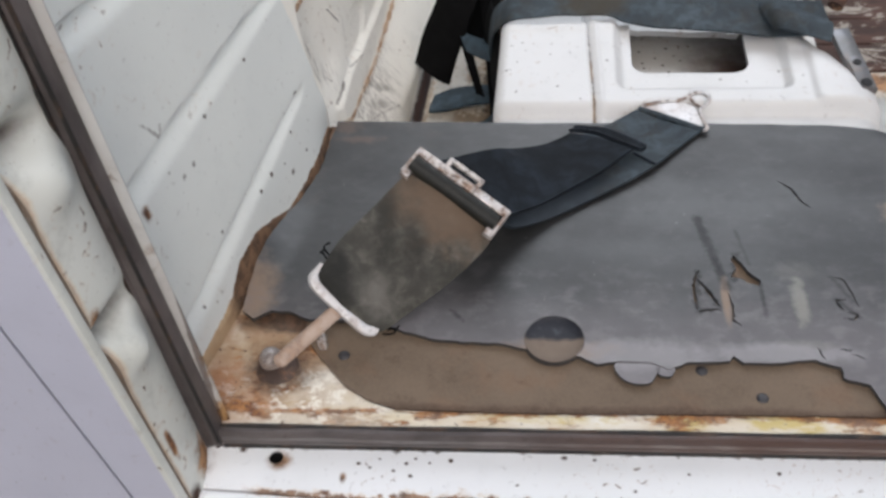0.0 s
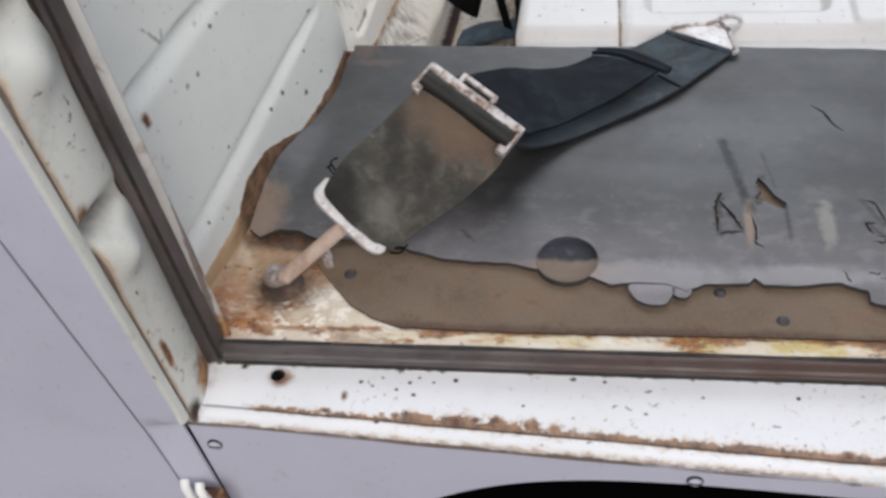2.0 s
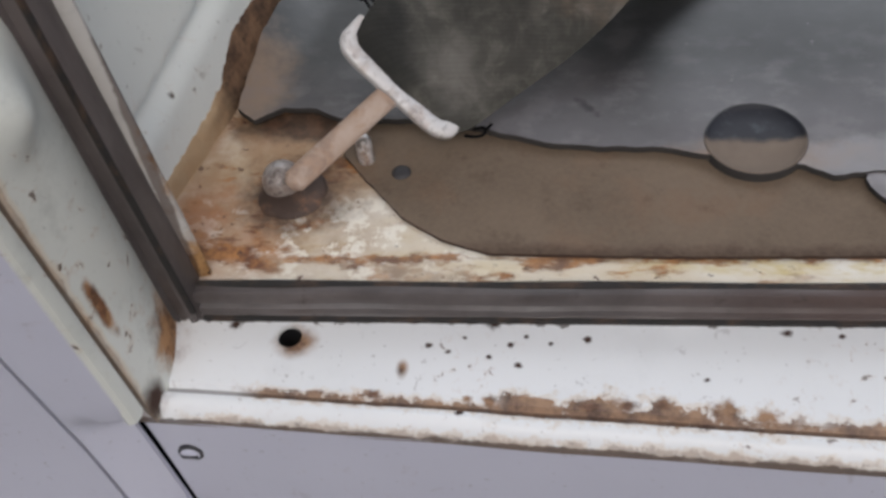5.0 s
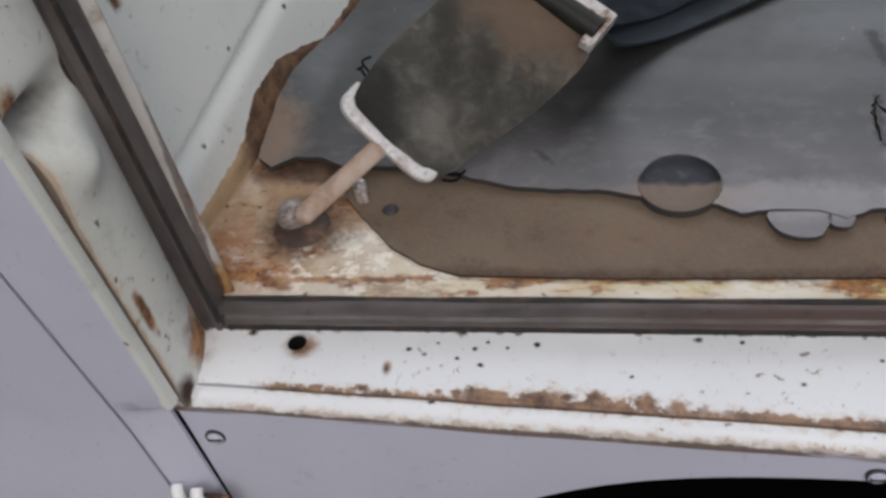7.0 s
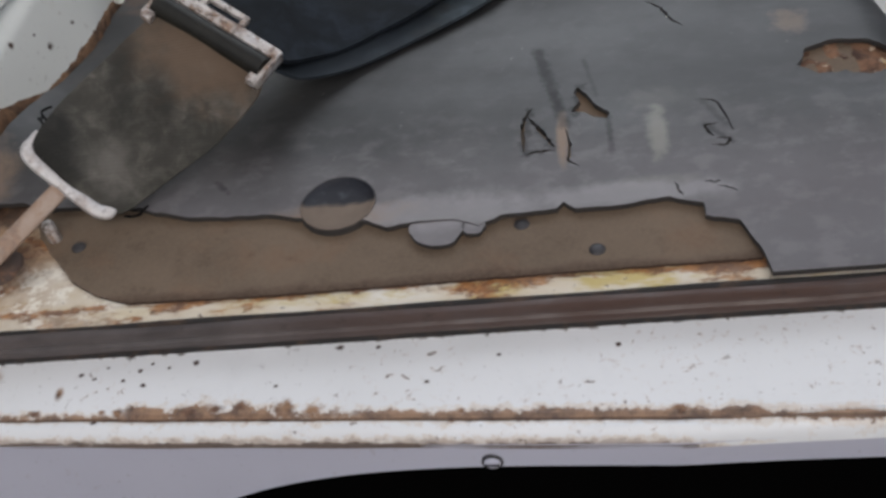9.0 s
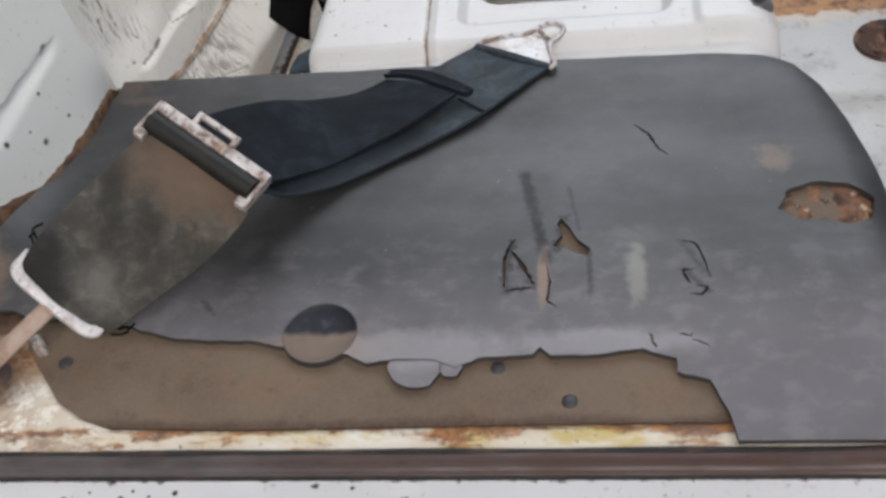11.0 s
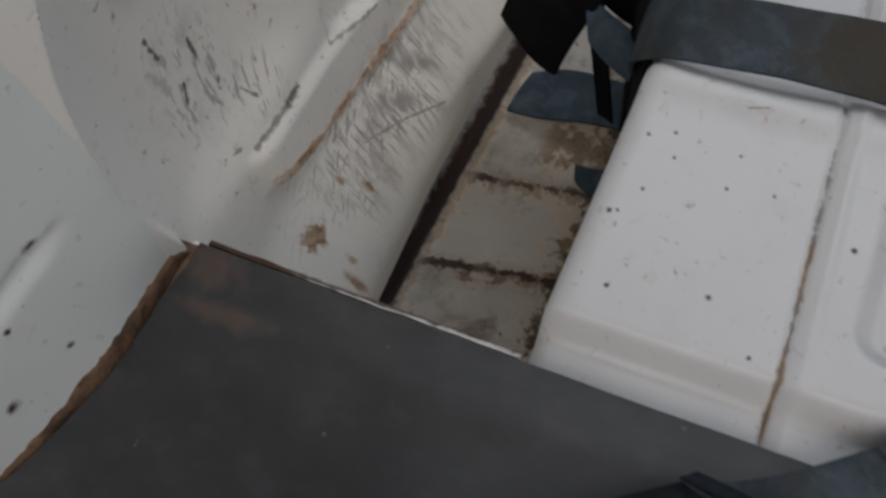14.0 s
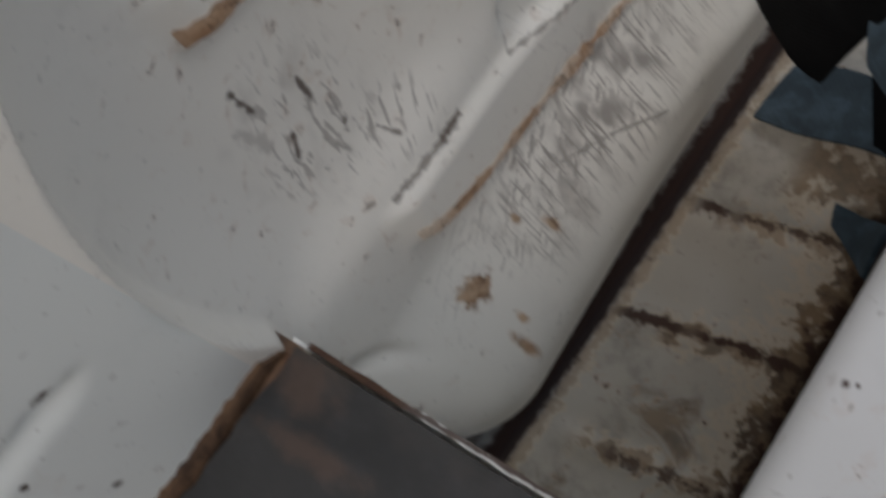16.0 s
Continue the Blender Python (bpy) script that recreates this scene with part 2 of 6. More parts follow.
M_WALL = worn_paint("grey_white_paint", (0.66, 0.68, 0.655), (0.62, 0.64, 0.62), chips=0.5, grime=0.12, chip_scale=120.0,
                    spots=[((0.08, 0.0005, 0.1012), (0.03, 0.0032, 0.0044), 1.2, 0.5, 200.0), ((0.08, -0.028, 0.040), (0.03, 0.003, 0.006), 1.2, 0.6, 150.0)],
                    dark_spots=[((0.1, y, z), (0.03, r, r), 1.2, 0.5, 400.0) for y, z, r in ((0.0500, 0.0932, 0.0016), (0.0385, 0.0935, 0.0018), (0.0300, 0.1040, 0.0013), (0.0760, 0.1068, 0.0016), (0.0893, 0.0345, 0.0013), (0.1046, 0.0351, 0.0017), (0.1406, 0.0403, 0.0011), (0.1610, 0.0552, 0.0024), (0.1258, 0.0185, 0.0019), (0.1211, 0.0297, 0.0010), (0.1290, 0.1077, 0.0013), (0.1487, 0.0179, 0.0014), (0.0427, 0.0450, 0.0012), (0.0010, 0.1030, 0.0018), (-0.0068, 0.1257, 0.0016), (0.0019, 0.0229, 0.0012))],
                    strokes=[(0.0305, 0.1374, 0.0375, 0.1235, 0.0012, 0.5), (0.0375, 0.1235, 0.0420, 0.1290, 0.0012, 0.4)],
                    bands=[(1, -0.0575, 0.0050, 0.010, 60.0, 0.8)])
M_CREAM = worn_paint("cream_paint", (0.76, 0.735, 0.675), (0.72, 0.695, 0.635), chips=0.55, grime=0.22,
                     spots=[((0.139, 0.2440, -0.0735), (0.03, 0.0062, 0.0036), 0.7, 0.8, 190.0), ((0.150, 0.2390, -0.094), (0.03, 0.0020, 0.005), 1.2, 0.6, 190.0), ((0.147, 0.2460, -0.088), (0.03, 0.0014, 0.002), 1.2, 0.6, 190.0), ((0.145, 0.2769, -0.0822), (0.03, 0.0016, 0.0028), 1.2, 0.6, 190.0), ((0.137, 0.2710, -0.0732), (0.03, 0.0012, 0.0016), 1.2, 0.6, 190.0)],
                     scratches=[((0.10, 0.250, 0.014), (0.05, 0.017, 0.026), 82, 0.42, 0.0085, 0.0018, 0.56), ((0.115, 0.268, -0.010), (0.05, 0.012, 0.012), 60, 0.5, 0.010, 0.0016, 0.58), ((0.13, 0.318, -0.076), (0.05, 0.060, 0.018), 75, 0.6, 0.012, 0.0010, 0.57), ((0.13, 0.300, -0.072), (0.05, 0.050, 0.016), 20, 0.55, 0.008, 0.0010, 0.57), ((0.13, 0.325, -0.074), (0.05, 0.055, 0.018), 60, 0.58, 0.016, 0.0075, 0.42), ((0.13, 0.29, -0.070), (0.05, 0.03, 0.012), 100, 0.25, 0.010, 0.0075, 0.46), ((0.12, 0.36, -0.03), (0.05, 0.05, 0.03), 100, 0.3, 0.012, 0.0016, 0.62), ((0.10, 0.248, 0.014), (0.05, 0.022, 0.028), 70, 0.24, 0.016, 0.0090, 0.46)],
                     strokes=[(0.2405, 0.0412, 0.2415, 0.0318, 0.0011, 0.85), (0.2552, 0.0255, 0.2548, 0.0180, 0.0010, 0.85), (0.2440, 0.0160, 0.2408, 0.0095, 0.0011, 0.85), (0.2569, 0.0034, 0.2550, 0.0010, 0.0011, 0.8), (0.2588, 0.0131, 0.2567, 0.0040, 0.0007, 0.5), (0.2620, -0.0068, 0.2645, -0.0138, 0.0009, 0.7), (0.2809, -0.0262, 0.2720, -0.0260, 0.0015, 0.85), (0.2720, -0.0260, 0.2486, -0.0226, 0.0009, 0.65), (0.2355, 0.0310, 0.2380, 0.0205, 0.0020, 0.3), (0.2504, 0.0010, 0.2520, -0.0042, 0.0009, 0.5), (0.3027, 0.0265, 0.3149, 0.0061, 0.0007, 0.8), (0.3239, 0.0044, 0.3160, -0.0110, 0.0009, 0.35), (0.3058, -0.0310, 0.3349, -0.0396, 0.0007, 0.6), (0.3058, -0.0310, 0.3120, -0.0164, 0.0006, 0.35), (0.2920, -0.0750, 0.3320, -0.0905, 0.0005, 0.6)],
                     rust_colors=((0.54, 0.39, 0.26), (0.35, 0.21, 0.125)))
M_TROUGH = worn_paint("dirty_cream_paint", (0.46, 0.43, 0.375), (0.36, 0.32, 0.265), chips=1.2, rust=0.7, grime=1.0, chip_scale=170.0,
                      bands=[(0, 0.236, 0.013, 0.060, 190.0, 0.9), (0, 0.165, 0.002, 0.014, 240.0, 0.4, -9.0, 9.0, 0.07), (1, 0.2590, 0.0045, 0.034, 160.0, 0.7, 0.185, 0.24, 0.13), (1, 0.3040, 0.0030, 0.034, 160.0, 0.5, 0.19, 0.24, 0.13), (1, 0.345, 0.012, 0.06, 160.0, 0.7, 0.200, 0.24), (1, 0.2110, 0.0030, 0.030, 160.0, 0.6, 0.18, 0.24, 0.13)],
                      # the dark band at x 0.156 is rust and painted shade of the wall-foot crevice
                      dark_bands=[(1, 0.2583, 0.0028, 0.012, 200.0, 0.95, 0.170, 0.196, 0.13), (1, 0.2592, 0.0024, 0.020, 200.0, 0.95, 0.196, 0.234, 0.13), (1, 0.3038, 0.0028, 0.016, 230.0, 0.95, 0.176, 0.190, 0.13), (1, 0.3042, 0.0014, 0.016, 230.0, 0.8, 0.19, 0.228, 0.13), (1, 0.2105, 0.0018, 0.024, 200.0, 0.75, 0.19, 0.234, 0.13), (0, 0.2385, 0.0060, 0.036, 100.0, 0.95, 0.2, 0.34), (0, 0.1560, 0.0085, 0.010, 220.0, 1.0, -9.0, 9.0, 0.07), (0, 0.2420, 0.0065, 0.044, 200.0, 0.95)],
                      rust_colors=((0.185, 0.118, 0.062), (0.070, 0.040, 0.022)))
M_JAMB = worn_paint("post_paint", (0.62, 0.63, 0.59), (0.52, 0.53, 0.49), chips=0.8, grime=0.6,
                    bands=[(1, -0.1052, 0.0016, 0.006, 50.0, 0.45)], spots=[((0.087, -0.0985, 0.028), (0.02, 0.0026, 0.010), 0.8, 0.5), ((0.085, -0.078, -0.012), (0.02, 0.012, 0.014), 1.0, 0.5), ((0.076, -0.1015, 0.131), (0.02, 0.0035, 0.006), 1.0, 0.5)],
                    # dark_spots: grime at the foot, then shade painted into the two dents
                    dark_bands=[(1, -0.1062, 0.0012, 0.001, 60.0, 0.7)], dark_spots=[((0.089, -0.1010, -0.0165), (0.008, 0.0055, 0.0070), 1.2, 0.35, 90.0), ((0.074, -0.088, 0.121), (0.02, 0.011, 0.0028), 2.6, 0.3, 90.0), ((0.066, -0.088, 0.231), (0.02, 0.009, 0.0036), 2.6, 0.3, 90.0)])
M_LILAC = worn_paint("lilac_grey_paint", (0.495, 0.50, 0.585), (0.46, 0.465, 0.545), chips=0.12, grime=0.10, rough=0.3)
M_FOOT = worn_paint("footwell_paint", (0.43, 0.435, 0.425), (0.36, 0.365, 0.355), chips=1.0, rust=0.5, grime=0.7, chip_scale=210.0,
                    bands=[(1, 0.317, 0.012, 0.03, 50.0, 0.9)])


def make_floor():
    """Cream paint eaten by orange and brown rust, streaked along the sill."""
    k = Nodes("rusted_floor_paint")
    flow = k.scaled(0.40, 1.0, 1.0)
    c = k.mix(k.ramp(k.noise(26.0, 4.0, 0.6, flow), 0.35, 0.65), (0.72, 0.69, 0.62), (0.58, 0.48, 0.34))
    yellow = k.math("MULTIPLY", k.ramp(k.noise(34.0, 5.0, 0.7, flow), 0.50, 0.62), k.ramp(k.axis(0), 0.2, 0.34, 0.2, 0.85))
    c = k.mix(yellow, c, (0.52, 0.40, 0.12))
    near = k.spot((0.108, 0.0, 0.0), (0.060, 0.066, 0.05), 1.3, 0.45, 34.0)
    c = k.mix(k.math("MULTIPLY", near, k.ramp(k.noise(46.0, 6.0, 0.68), 0.30, 0.60, 0.40, 0.95)), c, (0.34, 0.215, 0.125))
    pale = k.math("MULTIPLY", k.ramp(k.noise(75.0, 6.0, 0.7), 0.52, 0.58), k.spot((0.140, -0.042, 0.0), (0.060, 0.022, 0.05), 1.2, 0.4, 40.0))
    c = k.mix(k.math("MULTIPLY", pale, 0.95), c, (0.78, 0.74, 0.65))
    corner = k.top(k.spot((0.092, -0.040, 0.0), (0.013, 0.022, 0.05), 1.4, 0.6, 70.0), k.math("MULTIPLY", k.spot((0.112, -0.046, 0.0), (0.014, 0.010, 0.05), 1.4, 0.6, 90.0), 0.7))
    c = k.mix(k.math("MULTIPLY", corner, 0.62), c, k.mix(k.noise(120.0, 4.0), (0.42, 0.16, 0.04), (0.24, 0.07, 0.025)))
    rim = k.math("ABSOLUTE", k.math("ADD", k.axis(1), 0.0515))
    rim = k.ramp(k.math("ADD", rim, k.math("MULTIPLY", k.math("SUBTRACT", k.noise(70.0, 6.0, 0.72, flow), 0.5), 0.030)), 0.0008, 0.0040, 0.9, 0.0)
    o = k.math("MULTIPLY", k.ramp(k.noise(52.0, 6.0, 0.72, flow), 0.52, 0.60), k.ramp(k.noise(12.0, 3.0), 0.38, 0.56, 0.35, 1.0))
    o = k.top(o, rim)
    c = k.mix(o, c, k.mix(k.ramp(k.noise(130.0, 5.0, 0.65), 0.35, 0.65), (0.40, 0.18, 0.06), (0.13, 0.055, 0.03)))
    dirt = k.top(k.spot((0.1255, -0.0225, 0.0), (0.019, 0.0160, 0.03), 1.3, 0.45, 110.0), k.spot((0.140, 0.015, 0.0), (0.046, 0.010, 0.03), 0.7, 0.3))
    c = k.mix(k.math("MULTIPLY", dirt, 0.92), c, k.mix(k.ramp(k.noise(150.0, 5.0, 0.7), 0.4, 0.62), (0.035, 0.020, 0.014), (0.10, 0.050, 0.028)))
    crust = k.top(k.spot((0.095, 0.085, 0.0), (0.020, 0.050, 0.03), 0.6, 0.3), k.spot((0.122, 0.16, 0.0), (0.014, 0.06, 0.03), 0.5, 0.2))
    c = k.mix(k.math("MULTIPLY", crust, 0.95), c, k.mix(k.ramp(k.noise(110.0, 6.0, 0.7), 0.36, 0.62), (0.070, 0.034, 0.020), (0.20, 0.105, 0.055)))
    chip = k.ramp(k.noise(210.0, 4.0, 0.65), 0.63, 0.68)
    c = k.mix(k.math("MULTIPLY", chip, 0.85), c, (0.09, 0.045, 0.03))
    g = k.noise(320.0, 5.0, 0.7)
    k.bump(k.math("ADD", k.math("MULTIPLY", k.top(o, dirt), -0.6), g), 0.5, 0.0008)
    return k.done(c, 0.75)


def make_crust():
    """Brown crust of rust and glue, tan towards the door."""
    k = Nodes("rust_crust")
    c = k.mix(k.ramp(k.noise(95.0, 6.0, 0.7), 0.36, 0.64), (0.060, 0.032, 0.018), (0.185, 0.105, 0.058))
    c = k.mix(k.math("MULTIPLY", k.ramp(k.noise(170.0, 5.0, 0.7), 0.56, 0.66), 0.8), c, (0.040, 0.020, 0.012))
    c = k.mix(k.ramp(k.math("ADD", k.axis(1), k.math("MULTIPLY", k.math("SUBTRACT", k.noise(60.0, 5.0), 0.5), 0.03)), 0.030, 0.008, 0.0, 0.85), c, k.mix(k.noise(70.0, 5.0, 0.7), (0.52, 0.40, 0.26), (0.34, 0.20, 0.10)))
    k.bump(k.noise(240.0, 5.0, 0.7), 0.6, 0.0009)
    return k.done(c, 0.85)


def make_rubber(name, dust=1.0):
    """Perished black rubber, grey with dust, shiny where it was rubbed."""
    k = Nodes(name)
    drift = k.scaled(0.4, 1.2, 1.0)
    c = k.mix(k.ramp(k.noise(16.0, 5.0, 0.6, drift), 0.35, 0.68), (0.003, 0.003, 0.0033), (0.009, 0.009, 0.0095))
    c = k.mix(k.math("MULTIPLY", k.ramp(k.noise(60.0, 6.0, 0.7), 0.52, 0.72), 0.10 * dust), c, (0.075, 0.076, 0.079))
    edge = k.ramp(k.math("ADD", k.axis(1), k.math("MULTIPLY", k.math("SUBTRACT", k.noise(34.0, 5.0, 0.65), 0.5), 0.06)), 0.062, -0.016)
    c = k.mix(k.math("MULTIPLY", edge, 0.66 * dust), c, (0.141, 0.130, 0.138))
    tan = k.top(k.spot((0.102, 0.030, 0.0), (0.012, 0.026, 0.05), 1.2, 0.4), k.spot((0.287, -0.010, 0.0), (0.030, 0.007, 0.05), 1.0, 0.4), k.math("MULTIPLY", k.spot((0.5023, 0.1034, 0.0), (0.008, 0.008, 0.05), 1.2, 0.8, 130.0), 0.55), k.spot((0.3895, 0.030, 0.0), (0.0026, 0.017, 0.05), 0.9, 0.3))
    c = k.mix(k.math("MULTIPLY", tan, 0.8), c, (0.26, 0.19, 0.14))
    chalk = k.top(k.spot((0.4325, 0.031, 0.0), (0.0042, 0.018, 0.05), 1.0, 0.5, 140.0), k.math("MULTIPLY", k.spot((0.432, 0.054, 0.0), (0.012, 0.007, 0.05), 1.0, 0.5, 140.0), 0.2), k.math("MULTIPLY", k.spot((0.43, -0.004, 0.0), (0.016, 0.004, 0.05), 1.0, 0.5, 140.0), 0.3))
    c = k.mix(k.math("MULTIPLY", chalk, 0.38), c, (0.34, 0.33, 0.27))
    gouge = k.top(k.math("MULTIPLY", k.stroke((0.3785, 0.0995, 0.0), (0.3850, 0.0680, 0.0), 0.0042, wob=0.4), 0.6), k.math("MULTIPLY", k.stroke((0.3850, 0.0680, 0.0), (0.3905, 0.0400, 0.0), 0.0036, wob=0.4), 0.65), k.math("MULTIPLY", k.stroke((0.4010, 0.0880, 0.0), (0.4060, 0.0600, 0.0), 0.0016), 0.35), k.math("MULTIPLY", k.stroke((0.4108, 0.0440, 0.0), (0.4113, 0.0174, 0.0), 0.0016), 0.5), *[k.math("MULTIPLY", k.stroke((*a, 0.0), (*b, 0.0), w, wob=1.2), m) for a, b, w, m in (((0.3745, 0.0530), (0.3714, 0.0230), 0.0024, 0.6), ((0.3735, 0.0480), (0.3850, 0.0250), 0.0022, 0.5), ((0.3722, 0.0215), (0.3850, 0.0230), 0.0020, 0.6), ((0.4535, 0.0495), (0.4650, 0.0270), 0.0018, 0.4), ((0.4540, 0.0310), (0.4632, 0.0190), 0.0020, 0.5), ((0.3990, 0.0680), (0.3960, 0.0480), 0.0026, 0.6))], k.math("MULTIPLY", k.stroke((0.2255, 0.0200, 0.0), (0.2330, 0.0120, 0.0), 0.0018), 0.5))
    c = k.mix(k.math("MULTIPLY", gouge, 0.8), c, (0.006, 0.006, 0.007))
    brown = k.top(k.spot((0.141, 0.1915, 0.0), (0.008, 0.007, 0.05), 1.2, 0.6, 140.0), k.spot((0.152, 0.178, 0.0), (0.014, 0.0035, 0.05), 1.2, 0.6, 140.0))
    c = k.mix(k.math("MULTIPLY", brown, 0.35), c, (0.14, 0.075, 0.045))
    blotch = k.math("MULTIPLY", k.ramp(k.noise(85.0, 5.0, 0.65, k.scaled(0.7, 1.0, 1.0)), 0.48, 0.66), k.ramp(k.axis(1), 0.075, 0.0, 0.12, 0.75))
    c = k.mix(k.math("MULTIPLY", blotch, 0.5 * dust), c, (0.178, 0.165, 0.172))
    warm = k.math("MULTIPLY", k.ramp(k.noise(28.0, 4.0, 0.6), 0.56, 0.70), k.ramp(k.axis(0), 0.30, 0.14, 0.1, 0.6))
    c = k.mix(k.math("MULTIPLY", warm, 0.5), c, (0.055, 0.040, 0.030))
    pale = k.top(k.spot((0.335, -0.012, 0.0), (0.055, 0.010, 0.05), 0.9, 0.5, 60.0), k.spot((0.415, -0.010, 0.0), (0.040, 0.007, 0.05), 0.9, 0.5, 60.0))
    c = k.mix(k.math("MULTIPLY", pale, 0.5), c, (0.30, 0.29, 0.30))
    speck = k.ramp(k.noise(190.0, 3.0, 0.6), 0.70, 0.76)
    c = k.mix(k.math("MULTIPLY", speck, 0.45), c, (0.20, 0.195, 0.185))
    worn = k.top(k.math("MULTIPLY", gouge, 0.9), k.math("MULTIPLY", k.ramp(k.noise(48.0, 6.0, 0.7, k.scaled(0.7, 1.0, 1.0)), 0.48, 0.74), 0.16), k.math("MULTIPLY", tan, 0.6), k.math("MULTIPLY", k.ramp(k.noise(11.0, 5.0, 0.6), 0.42, 0.68), 0.22))
    shine = k.math("SUBTRACT", 1.0, worn)
    streak = k.noise(20.0, 6.0, 0.66, k.scaled(0.35, 1.5, 1.0, 6.0))
    g = k.noise(300.0, 4.0, 0.6)
    k.bump(k.math("ADD", k.math("MULTIPLY", k.noise(60.0, 5.0, 0.62), 0.8), k.math("MULTIPLY", g, 0.35)), 0.34, 0.0007)
    k.b.inputs["IOR"].default_value = 1.51
    return k.done(c, k.math("ADD", k.ramp(streak, 0.3, 0.7, 0.49, 0.58), k.math("MULTIPLY", k.math("MAXIMUM", edge, blotch), 0.10)), 0.0, shine)


def make_board():
    k = Nodes("brown_board")
    c = k.mix(k.ramp(k.noise(18.0, 4.0, 0.6), 0.35, 0.7), (0.150, 0.108, 0.075), (0.115, 0.082, 0.056))
    c = k.mix(k.math("MULTIPLY", k.ramp(k.noise(55.0, 6.0, 0.7), 0.55, 0.70), 0.6), c, (0.07, 0.045, 0.028))
    c = k.mix(k.math("MULTIPLY", k.ramp(k.noise(24.0, 5.0, 0.65), 0.52, 0.66), 0.35), c, (0.17, 0.095, 0.055))
    rim = k.ramp(k.math("ADD", k.axis(1), k.math("MULTIPLY", k.math("SUBTRACT", k.noise(40.0, 5.0), 0.5), 0.012)), -0.0445, -0.0510)
    c = k.mix(k.math("MULTIPLY", rim, 0.85), c, (0.045, 0.022, 0.012))
    g = k.noise(600.0, 3.0, 0.6)
    c = k.mix(k.ramp(g, 0.3, 0.7, 0.0, 0.25), c, (0.20, 0.15, 0.10))
    k.bump(g, 0.4, 0.0005)
    return k.done(c, 0.8)


def make_seal():
    k = Nodes("seal_rubber")
    c = k.mix(k.ramp(k.noise(30.0, 5.0, 0.65, k.scaled(0.4, 1, 0.4)), 0.3, 0.7), (0.118, 0.100, 0.097), (0.042, 0.034, 0.033))
    red = k.math("MULTIPLY", k.ramp(k.axis(0), 0.22, 0.36), k.ramp(k.noise(22.0, 5.0, 0.6), 0.25, 0.55, 0.4, 1.0))
    c = k.mix(k.math("MULTIPLY", red, 0.9), c, (0.062, 0.030, 0.021))
    c = k.mix(k.math("MULTIPLY", k.ramp(k.noise(90.0, 5.0, 0.7), 0.60, 0.72), 0.7), c, (0.025, 0.015, 0.012))
    k.bump(k.noise(220.0, 4.0, 0.6), 0.35, 0.0006)
    return k.done(c, k.ramp(k.noise(40.0, 3.0), 0.3, 0.7, 0.38, 0.6))


def make_webbing(name, base, faded, stain, amount, rough=0.75, marks=(), spec=0.35):
    k = Nodes(name)
    c = k.mix(k.ramp(k.noise(24.0, 5.0, 0.6), 0.35, 0.68), base, faded)
    c = k.mix(k.math("MULTIPLY", k.ramp(k.noise(36.0, 6.0, 0.65, distort=0.4), 0.50, 0.66), amount), c, stain)
    c = k.mix(k.ramp(k.noise(95.0, 6.0, 0.7, distort=0.5), 0.42, 0.64, 0.55, 0.0), c, tuple(x * 0.35 for x in base))
    for mid, size, col, much in marks:
        c = k.mix(k.math("MULTIPLY", k.spot(mid, size, 1.2, 0.5, 60.0), much), c, col)
    uv = k.n("ShaderNodeUVMap")
    uv.uv_map = "weave"
    m = k.n("ShaderNodeMapping")
    k.link(uv.outputs[0], m.inputs["Vector"])
    m.inputs["Rotation"].default_value = (0, 0, radians(45))
    w = k.n("ShaderNodeTexWave")
    w.inputs["Scale"].default_value, w.inputs["Distortion"].default_value = 190.0, 1.0
    k.link(m.outputs[0], w.inputs["Vector"])
    ribs = k.n("ShaderNodeTexWave")
    ribs.inputs["Scale"].default_value = 70.0
    k.link(uv.outputs[0], ribs.inputs["Vector"])
    h = k.math("ADD", k.math("MULTIPLY", w.outputs["Fac"], 0.35), k.math("ADD", k.math("MULTIPLY", ribs.outputs["Fac"], 0.03), k.math("MULTIPLY", k.noise(120.0, 5.0, 0.7), 0.9)))
    k.bump(h, 0.32, 0.0005)
    c = k.mix(k.ramp(w.outputs["Fac"], 0.2, 0.8, 0.05, 0.0), c, (0.0, 0.0, 0.0))
    return k.done(c, rough, 0.0, spec)


def make_steel(name, base, dust, rust, rough=0.42, metal=0.7, rusts=((0.30, 0.16, 0.085), (0.12, 0.055, 0.03)), pits=0.0):
    k = Nodes(name)
    r = k.math("MULTIPLY", k.ramp(k.noise(70.0, 6.0, 0.7, distort=0.4), 0.48, 0.62), rust)
    d = k.ramp(k.noise(45.0, 5.0, 0.6), 0.35, 0.62)
    c = k.mix(d, base, dust)
    c = k.mix(r, c, k.mix(k.ramp(k.noise(240.0, 4.0), 0.35, 0.65), *rusts))
    if pits:
        c = k.mix(k.math("MULTIPLY", k.ramp(k.noise(330.0, 4.0, 0.65, distort=0.4), 0.55, 0.62), pits), c, (0.03, 0.018, 0.012))
    k.bump(k.noise(260.0, 5.0, 0.7), 0.3, 0.0005)
    return k.done(c, k.ramp(r, 0.0, 1.0, rough, 0.85), k.math("MULTIPLY", k.ramp(r, 0.0, 1.0, metal, 0.0), k.ramp(d, 0.0, 1.0, 1.0, 0.25)))


